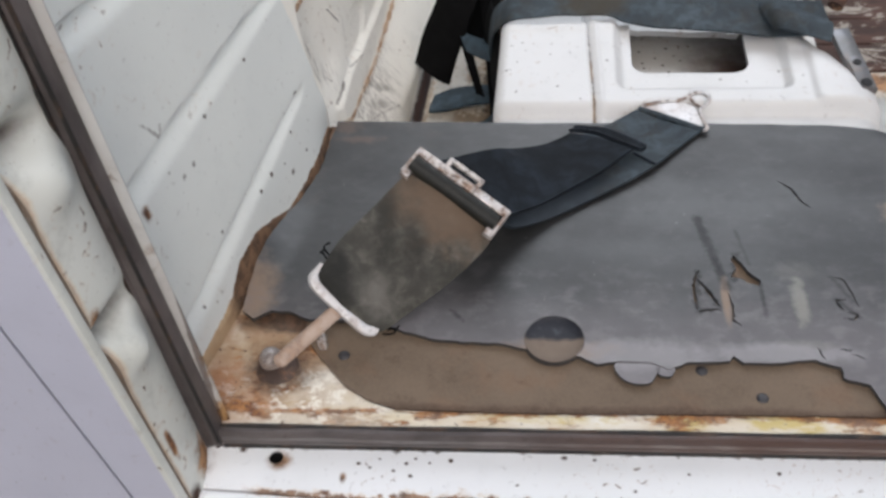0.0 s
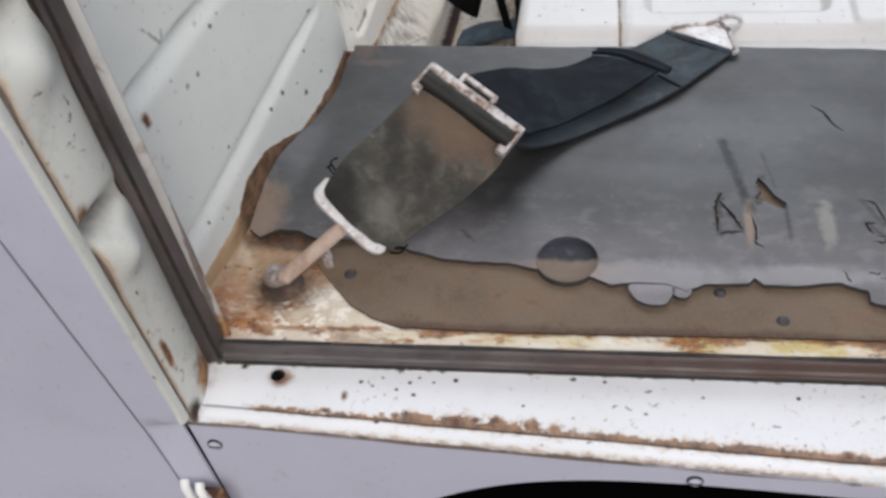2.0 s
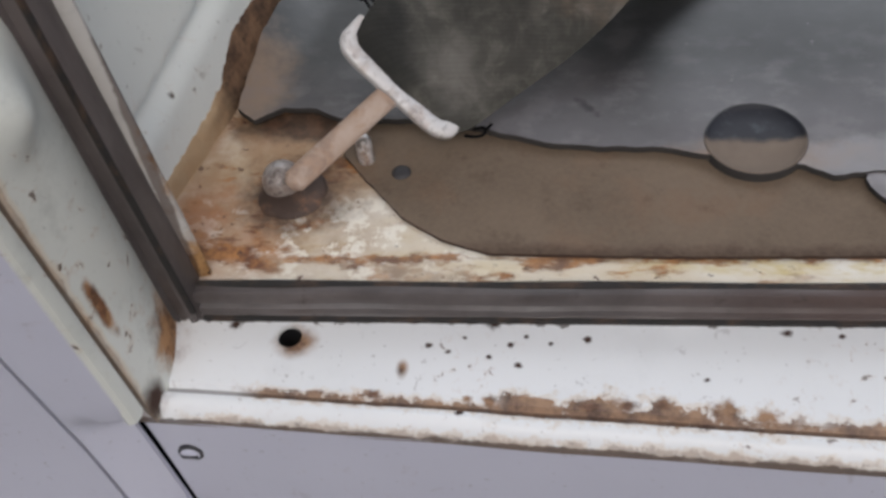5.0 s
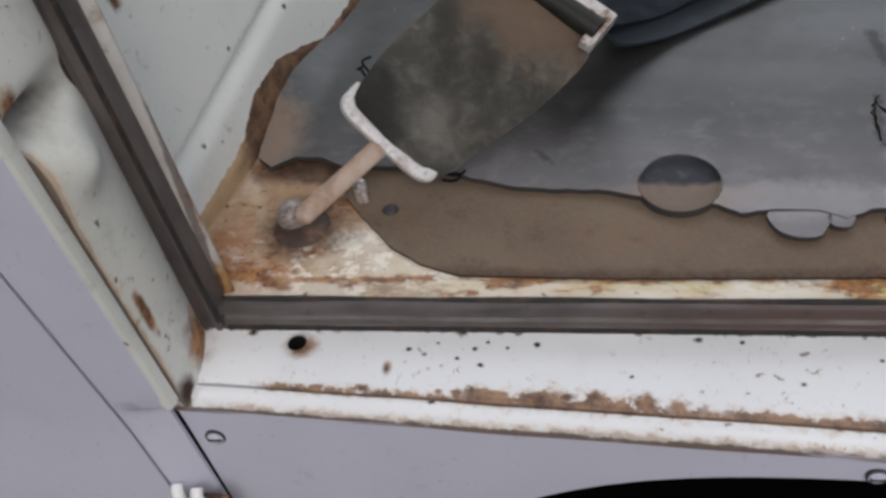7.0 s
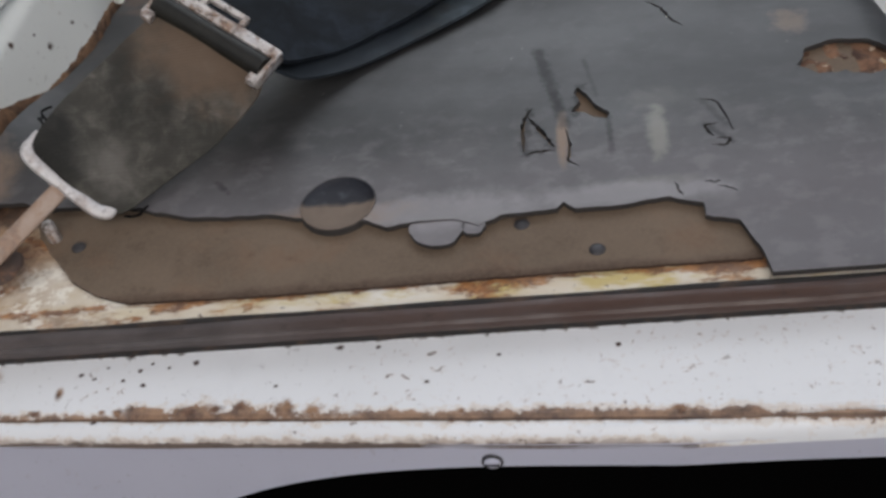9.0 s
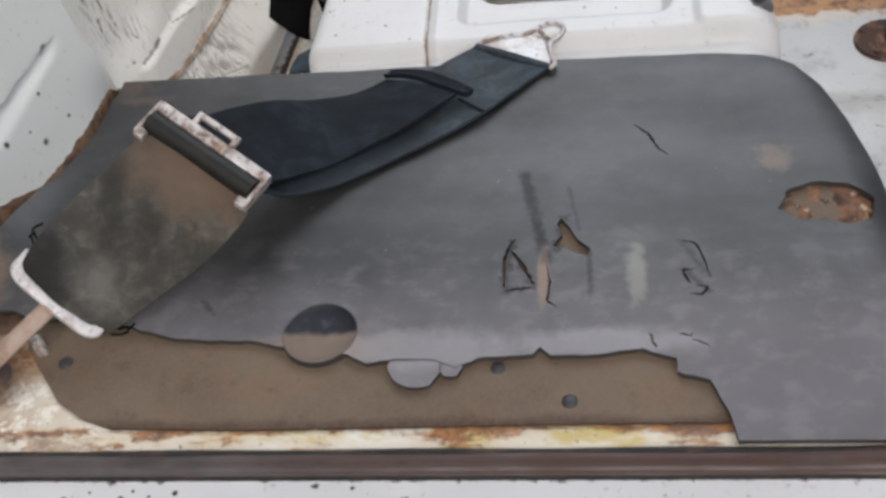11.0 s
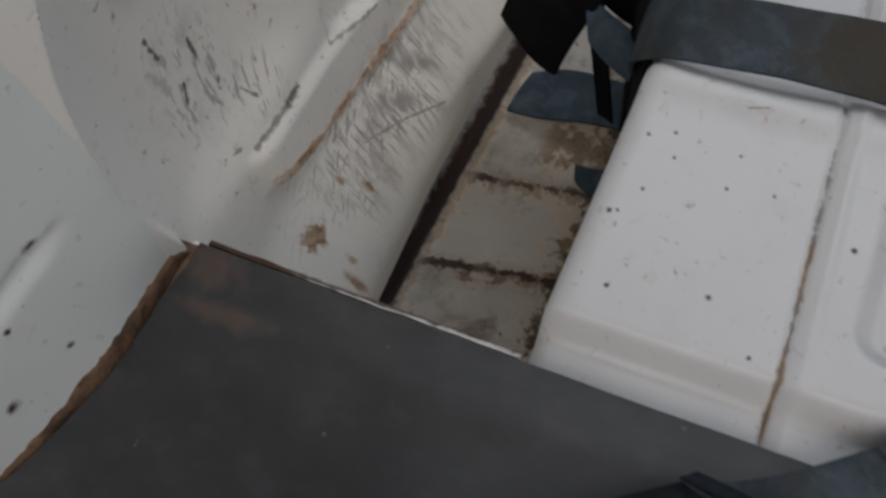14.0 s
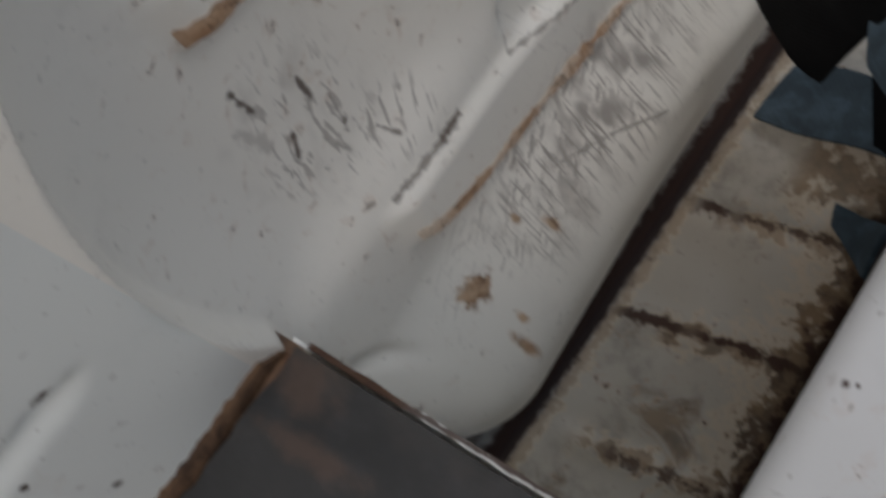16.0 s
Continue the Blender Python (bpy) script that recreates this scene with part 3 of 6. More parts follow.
def make_plug():
    k = Nodes("dusty_plug")
    dust = k.ramp(k.math("ADD", k.axis(1), k.math("MULTIPLY", k.math("SUBTRACT", k.noise(120.0, 4.0), 0.5), 0.006)), 0.0015, -0.0030)
    c = k.mix(k.ramp(k.noise(110.0, 5.0, 0.7), 0.5, 0.72), (0.010, 0.011, 0.017), (0.04, 0.042, 0.052))
    c = k.mix(k.math("MULTIPLY", dust, 0.9), c, k.mix(k.noise(90.0, 4.0), (0.15, 0.115, 0.09), (0.24, 0.19, 0.15)))
    k.bump(k.noise(200.0, 4.0), 0.3, 0.0005)
    return k.done(c, k.ramp(dust, 0.0, 1.0, 0.58, 0.9), 0.0, 0.4)


def make_peeled():
    k = Nodes("peeling_boards")
    c = k.mix(k.ramp(k.noise(50.0, 5.0, 0.65, k.scaled(0.4, 1, 1)), 0.35, 0.65), (0.075, 0.036, 0.026), (0.035, 0.018, 0.013))
    c = k.mix(k.ramp(k.noise(45.0, 6.0, 0.72, k.scaled(0.5, 1, 1), 0.6), 0.57, 0.61), c, (0.28, 0.25, 0.215))
    k.bump(k.noise(160.0, 5.0, 0.7), 0.5, 0.001)
    return k.done(c, 0.8)


def make_crumbs():
    k = Nodes("torn_padding")
    c = k.mix(k.ramp(k.noise(90.0, 5.0, 0.7), 0.35, 0.62), (0.050, 0.024, 0.015), (0.20, 0.105, 0.060))
    c = k.mix(k.math("MULTIPLY", k.ramp(k.noise(190.0, 4.0, 0.6), 0.60, 0.66), 0.7), c, (0.50, 0.40, 0.30))
    k.bump(k.noise(300.0, 5.0, 0.7), 0.5, 0.001)
    return k.done(c, 0.9)


def make_ground():
    k = Nodes("gravel")
    c = k.mix(k.noise(8.0, 6.0, 0.7), (0.10, 0.095, 0.09), (0.26, 0.25, 0.23))
    k.bump(k.noise(60.0, 4.0), 0.5, 0.01)
    return k.done(c, 0.9)


M_FLOOR, M_RUBBER, M_BOARD, M_SEAL = make_floor(), make_rubber("mat_rubber"), make_board(), make_seal()
M_BELT_BLUE = make_webbing("blue_webbing", (0.033, 0.055, 0.074), (0.064, 0.098, 0.126), (0.020, 0.028, 0.036), 0.5)
M_BELT_DARK = make_webbing("dark_blue_webbing", (0.0075, 0.0105, 0.0150), (0.016, 0.022, 0.031), (0.004, 0.005, 0.006), 0.6, 0.78, (), 0.20)
M_BELT_GREY = make_webbing("grey_blue_webbing", (0.034, 0.048, 0.060), (0.060, 0.080, 0.095), (0.035, 0.030, 0.022), 0.6,
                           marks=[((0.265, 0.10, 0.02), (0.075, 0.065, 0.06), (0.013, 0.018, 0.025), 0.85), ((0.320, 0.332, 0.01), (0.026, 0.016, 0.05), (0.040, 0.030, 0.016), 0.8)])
# the third and fourth marks paint dark creases into the webbing
M_BELT_BROWN = make_webbing("dirty_webbing", (0.060, 0.058, 0.049), (0.115, 0.108, 0.094), (0.165, 0.150, 0.130), 0.55, 0.85,
                            marks=[((0.228, 0.070, 0.045), (0.036, 0.026, 0.04), (0.135, 0.092, 0.062), 0.8), ((0.158, 0.014, 0.032), (0.013, 0.018, 0.03), (0.010, 0.010, 0.009), 0.85), ((0.187, 0.048, 0.040), (0.006, 0.022, 0.03), (0.018, 0.018, 0.015), 0.7), ((0.204, 0.040, 0.030), (0.007, 0.016, 0.03), (0.020, 0.019, 0.016), 0.55), ((0.181, 0.014, 0.015), (0.011, 0.010, 0.02), (0.190, 0.178, 0.160), 0.5)])
M_BLACKWEB = make_webbing("black_webbing", (0.0022, 0.0022, 0.0026), (0.004, 0.004, 0.0046), (0.008, 0.007, 0.006), 0.3, 0.85, (), 0.12)
M_STEEL = make_steel("worn_steel", (0.64, 0.63, 0.63), (0.52, 0.48, 0.455), 0.85, 0.40, 0.6, ((0.22, 0.12, 0.065), (0.07, 0.035, 0.022)), 0.6)
M_STALK = make_steel("dusty_stalk", (0.42, 0.34, 0.29), (0.34, 0.25, 0.195), 0.45, 0.6, 0.3)
M_BRACKET = make_steel("pale_bracket", (0.64, 0.63, 0.635), (0.56, 0.545, 0.54), 0.35, 0.5, 0.4, ((0.30, 0.17, 0.10), (0.10, 0.05, 0.03)), 0.3)
M_HEAD = make_steel("bolt_head_steel", (0.46, 0.44, 0.44), (0.26, 0.22, 0.20), 0.55, 0.42, 0.6, ((0.14, 0.08, 0.05), (0.05, 0.03, 0.022)), 0.5)
M_BOLT = make_steel("rusty_bolt", (0.10, 0.07, 0.06), (0.05, 0.03, 0.022), 0.5, 0.7, 0.3)
M_GUNMETAL = make_steel("dull_steel", (0.16, 0.16, 0.17), (0.10, 0.10, 0.10), 0.15, 0.35, 0.8)
M_RUSTIRON = make_steel("rusted_iron", (0.06, 0.03, 0.02), (0.05, 0.022, 0.014), 1.0, 0.8, 0.2)
M_CRUST = make_crust()
M_PLUG, M_PEELED, M_CRUMBS, M_GROUND = make_plug(), make_peeled(), make_crumbs(), make_ground()
M_BLACK = Nodes("black_cavity").done((0.006, 0.006, 0.007), 0.7)
M_SEAL_DARK = make_steel("dark_seal_edge", (0.014, 0.012, 0.011), (0.009, 0.008, 0.007), 0.15, 0.7, 0.0)
# near-black without gloss: the darkness inside the arch is put into the colour
M_ARCH = Nodes("arch_darkness").done((0.002, 0.002, 0.002), 0.95, 0.0, 0.0)
M_TORN = Nodes("torn_rubber").done((0.034, 0.030, 0.028), 0.8)
M_BOARD_EDGE = Nodes("board_edge").done((0.045, 0.024, 0.015), 0.85)
M_NAIL = Nodes("dark_rivet").done((0.035, 0.033, 0.036), 0.5)
M_ROLLER = make_webbing("roller_rubber", (0.012, 0.012, 0.010), (0.022, 0.021, 0.017), (0.03, 0.027, 0.02), 0.5, 0.55)


def make_roof():
    k = Nodes("dark_headlining")
    c = k.mix(k.noise(20.0, 4.0), (0.025, 0.025, 0.025), (0.045, 0.045, 0.044))
    return k.done(c, 0.85)


M_ROOF = make_roof()


# ---- building helpers ----
def mesh_of(name, bm, material, smooth=True):
    me = bpy.data.meshes.new(name)
    bmesh.ops.recalc_face_normals(bm, faces=bm.faces)
    bm.to_mesh(me)
    bm.free()
    for p in me.polygons:
        p.use_smooth = smooth
    me.materials.append(material)
    if smooth:
        me.set_sharp_from_angle(angle=radians(40))
    return me


def thing(name, at, label, category, group="", kind=""):
    ob = new(name)
    ob.empty_display_size = 0.02
    ob.matrix_world = Matrix.Translation(at)
    return tagged(ob, label, category, group, kind)


def part(name, bm, material, parent, label="", smooth=True):
    ob = new(name, mesh_of(name, bm, material, smooth))
    ob.parent = parent
    m = parent.matrix_basis.copy()
    up = parent.parent
    ob.matrix_parent_inverse = m.inverted() if up is None else Matrix.Identity(4)
    return tagged(ob, label)


def solo(name, bm, material, label, category, group="", kind="", smooth=True):
    return tagged(new(name, mesh_of(name, bm, material, smooth)), label, category, group, kind)


def sheet(f, us, vs, thick=0.0, axis=(0, 0, -1)):
    """A grid surface f(u, v), with a second skin `thick` away along axis."""
    bm = bmesh.new()
    off = Vector(axis) * thick
    grids = []
    for o in ((Vector(), off) if thick else (Vector(),)):
        grids.append([[bm.verts.new(Vector(f(u, v)) + o) for v in vs] for u in us])
    nu, nv = len(us), len(vs)
    for g in grids:
        for i in range(nu - 1):
            for j in range(nv - 1):
                bm.faces.new((g[i][j], g[i + 1][j], g[i + 1][j + 1], g[i][j + 1]))
    if thick:
        a, b = grids
        rim = [(i, 0) for i in range(nu)] + [(nu - 1, j) for j in range(1, nv)] + [(i, nv - 1) for i in range(nu - 2, -1, -1)] + [(0, j) for j in range(nv - 2, 0, -1)]
        for (i, j), (k, l) in zip(rim, rim[1:] + rim[:1]):
            bm.faces.new((a[i][j], a[k][l], b[k][l], b[i][j]))
    return bm


def span(a, b, n):
    return [a + (b - a) * i / (n - 1) for i in range(n)]


def smooth(x, a, b):
    x = min(max((x - a) / (b - a), 0.0), 1.0)
    return x * x * (3 - 2 * x)


def box(bm, lo, hi, bevel=0.0, m=None, seg=2):
    c = [(a + b) / 2 for a, b in zip(lo, hi)]
    d = [b - a for a, b in zip(lo, hi)]
    r = bmesh.ops.create_cube(bm, size=1.0, matrix=(m or Matrix()) @ Matrix.Translation(c) @ Matrix.Diagonal((*d, 1)))
    if bevel:
        es = list({e for v in r["verts"] for e in v.link_edges})
        bmesh.ops.bevel(bm, geom=es, offset=bevel, segments=seg, affect="EDGES", profile=0.5)
    return bm


def extrude_profile(prof, path, closed=True):
    """Sweep points prof(i) -> list of positions for each of the stations in path."""
    bm = bmesh.new()
    rings = [[bm.verts.new(p) for p in prof(s)] for s in path]
    n = len(rings[0])
    for a, b in zip(rings, rings[1:]):
        for i in range(n if closed else n - 1):
            j = (i + 1) % n
            bm.faces.new((a[i], a[j], b[j], b[i]))
    if closed:
        bm.faces.new(rings[0][::-1])
        bm.faces.new(rings[-1])
    return bm


def spline(pts, n):
    """n points on a smooth curve through pts."""
    out, k = [], len(pts) - 1
    for q in range(n):
        t = q / (n - 1) * k
        i = min(int(t), k - 1)
        t -= i
        p = [Vector(pts[min(max(i + d, 0), k)]) for d in (-1, 0, 1, 2)]
        out.append(0.5 * (2 * p[1] + (p[2] - p[0]) * t + (2 * p[0] - 5 * p[1] + 4 * p[2] - p[3]) * t * t + (3 * p[1] - p[0] - 3 * p[2] + p[3]) * t ** 3))
    return out


def tube(pts, r, n=48, sides=12, squash=1.0):
    c = spline(pts, n)
    bm = bmesh.new()
    rings, up = [], Vector((0, 0, 1))
    for i, p in enumerate(c):
        d = (c[min(i + 1, n - 1)] - c[max(i - 1, 0)]).normalized()
        s = d.cross(up).normalized() if abs(d.dot(up)) < 0.98 else Vector((1, 0, 0))
        u = s.cross(d)
        rings.append([bm.verts.new(p + s * r * math.cos(a) + u * r * squash * math.sin(a)) for a in (2 * math.pi * q / sides for q in range(sides))])
    for a, b in zip(rings, rings[1:]):
        for i in range(sides):
            bm.faces.new((a[i], a[(i + 1) % sides], b[(i + 1) % sides], b[i]))
    bm.faces.new(rings[0][::-1])
    bm.faces.new(rings[-1])
    return bm


def ribbon(pairs, n=60, across=9, thick=0.0014, sag=0.0, ripple=0.0, seed=0):
    """Webbing through pairs of (left edge, right edge), with metric UVs for the weave."""
    ls, rs = spline([a for a, b in pairs], n), spline([b for a, b in pairs], n)
    bm = bmesh.new()
    uv = bm.loops.layers.uv.new("weave")
    grid, run = [], 0.0
    for i in range(n):
        l, r = ls[i], rs[i]
        if i:
            run += ((l + r) / 2 - (ls[i - 1] + rs[i - 1]) / 2).length
        along = ((ls[min(i + 1, n - 1)] + rs[min(i + 1, n - 1)]) - (ls[max(i - 1, 0)] + rs[max(i - 1, 0)])).normalized()
        nor = (r - l).cross(along).normalized()
        row = []
        for j in range(across):
            w = j / (across - 1)
            p = l.lerp(r, w)
            d = sag * 4 * w * (1 - w) + ripple * noise.noise(p * 38 + Vector((seed, 0, 0)))
            row.append((p + nor * d, nor, w * (r - l).length, run))
        grid.append(row)
    top = [[bm.verts.new(p + nr * thick / 2) for p, nr, a, b in row] for row in grid]
    bot = [[bm.verts.new(p - nr * thick / 2) for p, nr, a, b in row] for row in grid]
    co = {}
    for q, g in ((top, grid), (bot, grid)):
        for i in range(n):
            for j in range(across):
                co[q[i][j]] = (g[i][j][2], g[i][j][3])

    def face(*vs):
        f = bm.faces.new(vs)
        for lp in f.loops:
            lp[uv].uv = co[lp.vert]
    for i in range(n - 1):
        for j in range(across - 1):
            face(top[i][j], top[i][j + 1], top[i + 1][j + 1], top[i + 1][j])
            face(bot[i][j], bot[i + 1][j], bot[i + 1][j + 1], bot[i][j + 1])
        face(top[i][0], top[i + 1][0], bot[i + 1][0], bot[i][0])
        face(top[i][-1], bot[i][-1], bot[i + 1][-1], top[i + 1][-1])
    for j in range(across - 1):
        face(top[0][j], bot[0][j], bot[0][j + 1], top[0][j + 1])
        face(top[-1][j], top[-1][j + 1], bot[-1][j + 1], bot[-1][j])
    return bm


def inside(p, poly):
    x, y, c = p[0], p[1], False
    for (x1, y1), (x2, y2) in zip(poly, poly[1:] + poly[:1]):
        if (y1 > y) != (y2 > y) and x < (x2 - x1) * (y - y1) / (y2 - y1) + x1:
            c = not c
    return c


def ragged(pts, step, amp, seed=0.0, closed=False):
    """Walk along pts in short steps, frayed by noise."""
    out = []
    seq = list(zip(pts, pts[1:] + pts[:1])) if closed else list(zip(pts, pts[1:]))
    for a, b in seq:
        a, b = Vector((*a, 0)), Vector((*b, 0))
        n = max(1, int((b - a).length / step))
        side = Vector((-(b - a).y, (b - a).x, 0)).normalized()
        for i in range(n):
            p = a.lerp(b, i / n)
            q = noise.noise(Vector((p.x * 160 + seed, p.y * 160, seed))) + 0.5 * noise.noise(Vector((p.x * 420, p.y * 420 + seed, seed)))
            p = p + side * q * amp
            out.append((p.x, p.y))
    if not closed:
        out.append(tuple(pts[-1]))
    return out


def slab(outline, holes, height, thick, grid=0.012):
    """A sheet with an outline and holes, lifted by height(x, y), as one closed mesh."""
    loops = [outline] + list(holes)
    vs, es = [], []
    for lp in loops:
        s = len(vs)
        vs += [Vector(p) for p in lp]
        es += [(s + i, s + (i + 1) % len(lp)) for i in range(len(lp))]
    xs, ys = [p[0] for p in outline], [p[1] for p in outline]
    y = min(ys) + grid / 2
    while y < max(ys):
        x = min(xs) + grid / 2
        while x < max(xs):
            p = (x + random.uniform(-0.2, 0.2) * grid, y + random.uniform(-0.2, 0.2) * grid)
            if inside(p, outline):
                vs.append(Vector(p))
            x += grid
        y += grid
    v2, e2, f2 = delaunay_2d_cdt(vs, es, [], 0, 1e-7)[:3]
    bm = bmesh.new()
    tops = [bm.verts.new((v.x, v.y, height(v.x, v.y))) for v in v2]
    bots = [bm.verts.new((v.x, v.y, height(v.x, v.y) - thick)) for v in v2]
    kept = []
    for f in f2:
        c = (sum(v2[i].x for i in f) / 3, sum(v2[i].y for i in f) / 3)
        if inside(c, outline) and not any(inside(c, h) for h in holes):
            kept.append(f)
    count = {}
    for f in kept:
        bm.faces.new([tops[i] for i in f])
        bm.faces.new([bots[i] for i in reversed(f)])
        for a, b in zip(f, list(f[1:]) + [f[0]]):
            count.setdefault(frozenset((a, b)), []).append((a, b))
    for k, v in count.items():
        if len(v) == 1:
            a, b = v[0]
            bm.faces.new((tops[b], tops[a], bots[a], bots[b])).material_index = 1
    for v in [v for v in bm.verts if not v.link_faces]:
        bm.verts.remove(v)
    return bm


def disc(bm, c, r, prof, sides=32, m=None):
    """A turned shape: prof is a list of (radius factor, height)."""
    m = m or Matrix()
    rings = []
    for q, h in prof:
        if q == 0:
            rings.append([bm.verts.new(m @ (Vector(c) + Vector((0, 0, h))))])
        else:
            rings.append([bm.verts.new(m @ (Vector(c) + Vector((r * q * math.cos(2 * math.pi * i / sides), r * q * math.sin(2 * math.pi * i / sides), h)))) for i in range(sides)])
    for a, b in zip(rings, rings[1:]):
        for i in range(sides):
            j = (i + 1) % sides
            if len(a) == 1 and len(b) == 1:
                continue
            if len(a) == 1:
                bm.faces.new((a[0], b[j], b[i]))
            elif len(b) == 1:
                bm.faces.new((a[i], a[j], b[0]))
            else:
                bm.faces.new((a[i], a[j], b[j], b[i]))
    return bm


# ---- structure ----
SILL_Y, EDGE_Y = -0.066, 0.200


def wall_x(y, z):
    """Leaning straight to the floor; near the rear fold the foot is set back."""
    flat = 0.0868 + 0.247 * y - 0.197 * z
    foot = 0.1280 + 0.253 * (y - 0.20)
    return flat + (foot - flat) * (1 - smooth(z, -0.004, 0.040)) * smooth(y, 0.150, 0.200)


def rib(y, z, y0, z0, y1, z1, w):
    """A pressed groove: a short steep face above, a long soft one below."""
    d = z - (z0 + (z1 - z0) * (y - y0) / (y1 - y0))
    w *= 1.0 - 0.40 * smooth(y, y1 - 0.07, y1)
    end = smooth(y, y0 - 0.012, y0 + 0.006) * (1 - smooth(y, y1 - 0.014, y1 + 0.004))
    return smooth(d, -0.70 * w, 0.75 * w) * (1 - smooth(d, 0.75 * w, 1.20 * w)) * end


def low_rib(y):
    """Height of the rusty lower edge of the long rib."""
    return -0.0400 - 0.024 * (1 - math.exp(-max(0.0, y - 0.2455) / 0.045))


def high_rib(y):
    return 0.0640 - 0.2 * (y - 0.2450)


def rear_plain(y, z):
    """Leaning panel, swung out at the foot, with a bowl pressed in beside the side panel."""
    x = 0.1195 - 0.12 * z + 0.029 * smooth(-z, 0.055, 0.105) + 0.06 * max(0.0, y - 0.3)
    u = max(0.0, z + 0.030)
    return x - 0.0125 * (1 - math.exp(-u * smooth(u, 0.0, 0.030) / 0.025)) * (1 - smooth(y, 0.265, 0.320))


def shell_x(y, z):
    """The side panel and the rear panel as one pressing, rounded into each other."""
    fold = 0.1880 + 4.1 * (max(z, 0.0) - 0.045) ** 2
    if y <= fold:
        return wall_x(y, z)
    q = min((y - fold) / 0.036, 1.0)
    k = 1 - (1 - q) ** 2 * (1 - 0.35 * smooth(q, 0.0, 0.12))
    return wall_x(y, z) * (1 - k) + rear_plain(y, z) * k


def front_wall(y, z):
    x = shell_x(y, z)
    x -= 0.0046 * rib(y, z, -0.03, 0.020, 0.170, 0.051, 0.0080) + 0.0052 * rib(y, z, 0.0, 0.111, 0.188, 0.118, 0.0100) + 0.0052 * rib(y, z, -0.03, 0.206, 0.19, 0.188, 0.0105)
    x += 0.0012 * noise.noise(Vector((0.0, y * 14, z * 14)))
    # flanged end beside the post
    x += 0.006 * (1 - smooth(y, -0.060, -0.050))
    return (x, y, z)


bm = sheet(front_wall, span(-0.0615, 0.1885, 130), span(-0.006, 0.36, 190), 0.003, (-1, 0, 0))
solo("wall_side", bm, M_WALL, "grey-white painted steel side panel with pressed ribs", "wall", kind="structure")


# rust and old glue left on the foot of the panel
def along(table, y):
    for (a, p), (c, q) in zip(table, table[1:]):
        if y <= c:
            return p + (q - p) * (max(y, a) - a) / (c - a)
    return table[-1][1]


CRUST = [(-0.055, 0.001), (-0.02, 0.004), (0.0, 0.005), (0.024, 0.008), (0.035, 0.015), (0.048, 0.019), (0.07, 0.019), (0.09, 0.011), (0.105, 0.004), (0.125, 0.003), (0.15, 0.004), (0.18, 0.005), (0.190, 0.004), (0.196, -0.004)]


def crust_row(y, s):
    top = along(CRUST, y) + 0.0016 * noise.noise(Vector((y * 130, 4.0, 0.0))) + 0.0010 * noise.noise(Vector((y * 420, 8.0, 0.0)))
    z = -0.0050 + (max(top, -0.0040) + 0.0050) * s
    x = front_wall(y, z)[0] + 0.0011 + 0.0006 * noise.noise(Vector((y * 160, z * 160, 2.0))) - 0.0008 * smooth(s, 0.85, 1.0)
    return (x, y, z)


bm = sheet(crust_row, span(-0.055, 0.196, 208), span(0, 1, 9), 0.0012, (-1, 0, 0))
solo("wall_foot_rust", bm, M_CRUST, "brown rust and old glue along the foot of the side panel", "rust crust", kind="structure")


def rear_wall(y, z):
    x = shell_x(y, z)
    d, top = z - low_rib(y), z + 0.0225 + 0.13 * (y - 0.2486)
    x += 0.0042 * smooth(y, 0.238, 0.252) * smooth(d, -0.0045, -0.0018) * (1 - smooth(top, -0.0045, 0.0010))
    d = z - high_rib(y)
    x += 0.0045 * smooth(y, 0.236, 0.250) * smooth(d, -0.0045, -0.0018) * (1 - smooth(d, 0.0120, 0.0190))
    d = z + 0.0905 + 0.09 * (y - 0.3305)
    x += 0.0030 * smooth(y, 0.312, 0.330) * math.exp(-(d / 0.006) ** 2)
    d = math.hypot((y - 0.343) / 0.038, (z + 0.022) / 0.017)
    x -= 0.0025 * (1 - smooth(d, 0.80, 1.0))
    # dent above the edge of the floor
    x -= 0.0050 * math.exp(-((y - 0.208) / 0.008) ** 2 - ((z + 0.060 + 1.1 * (y - 0.210)) / 0.005) ** 2)
    x += 0.0010 * noise.noise(Vector((0.0, y * 14, z * 14)))
    return (x, y, z)


ys = span(0.1880, 0.34, 156) + span(0.343, 0.75, 80)
bm = sheet(rear_wall, ys, span(-0.112, 0.12, 170) + span(0.125, 0.36, 40), 0.003, (-1, 0, 0))
solo("wall_rear", bm, M_CREAM, "cream painted inner panel, scratched and rust-streaked", "wall", kind="structure")

# rusty flange between the post seal and the side panel
M_FLANGE = worn_paint("flange_paint", (0.52, 0.52, 0.50), (0.42, 0.40, 0.38), chips=1.0, rust=0.5, grime=0.7, chip_scale=150.0, spots=[((0.102, -0.06, 0.004), (0.006, 0.02, 0.012), 1.4, 0.9, 110.0), ((0.103, -0.06, 0.050), (0.004, 0.02, 0.014), 1.4, 0.9, 120.0)], dark_bands=[(0, 0.0982, 0.0022, 0.003, 90.0, 0.7, -9.0, 9.0)], rust_colors=((0.36, 0.20, 0.08), (0.20, 0.09, 0.03)))
bm = sheet(lambda z, s: (0.0980 - 0.067 * z + 0.0050 * s, -0.0600 + 0.0012 * s * s, z), span(-0.004, 0.36, 120), span(0, 1, 4), 0.0012, (0, 1, 0))
solo("seal_flange", bm, M_FLANGE, "pinkish worn steel flange holding the door seal", "flange", kind="structure")

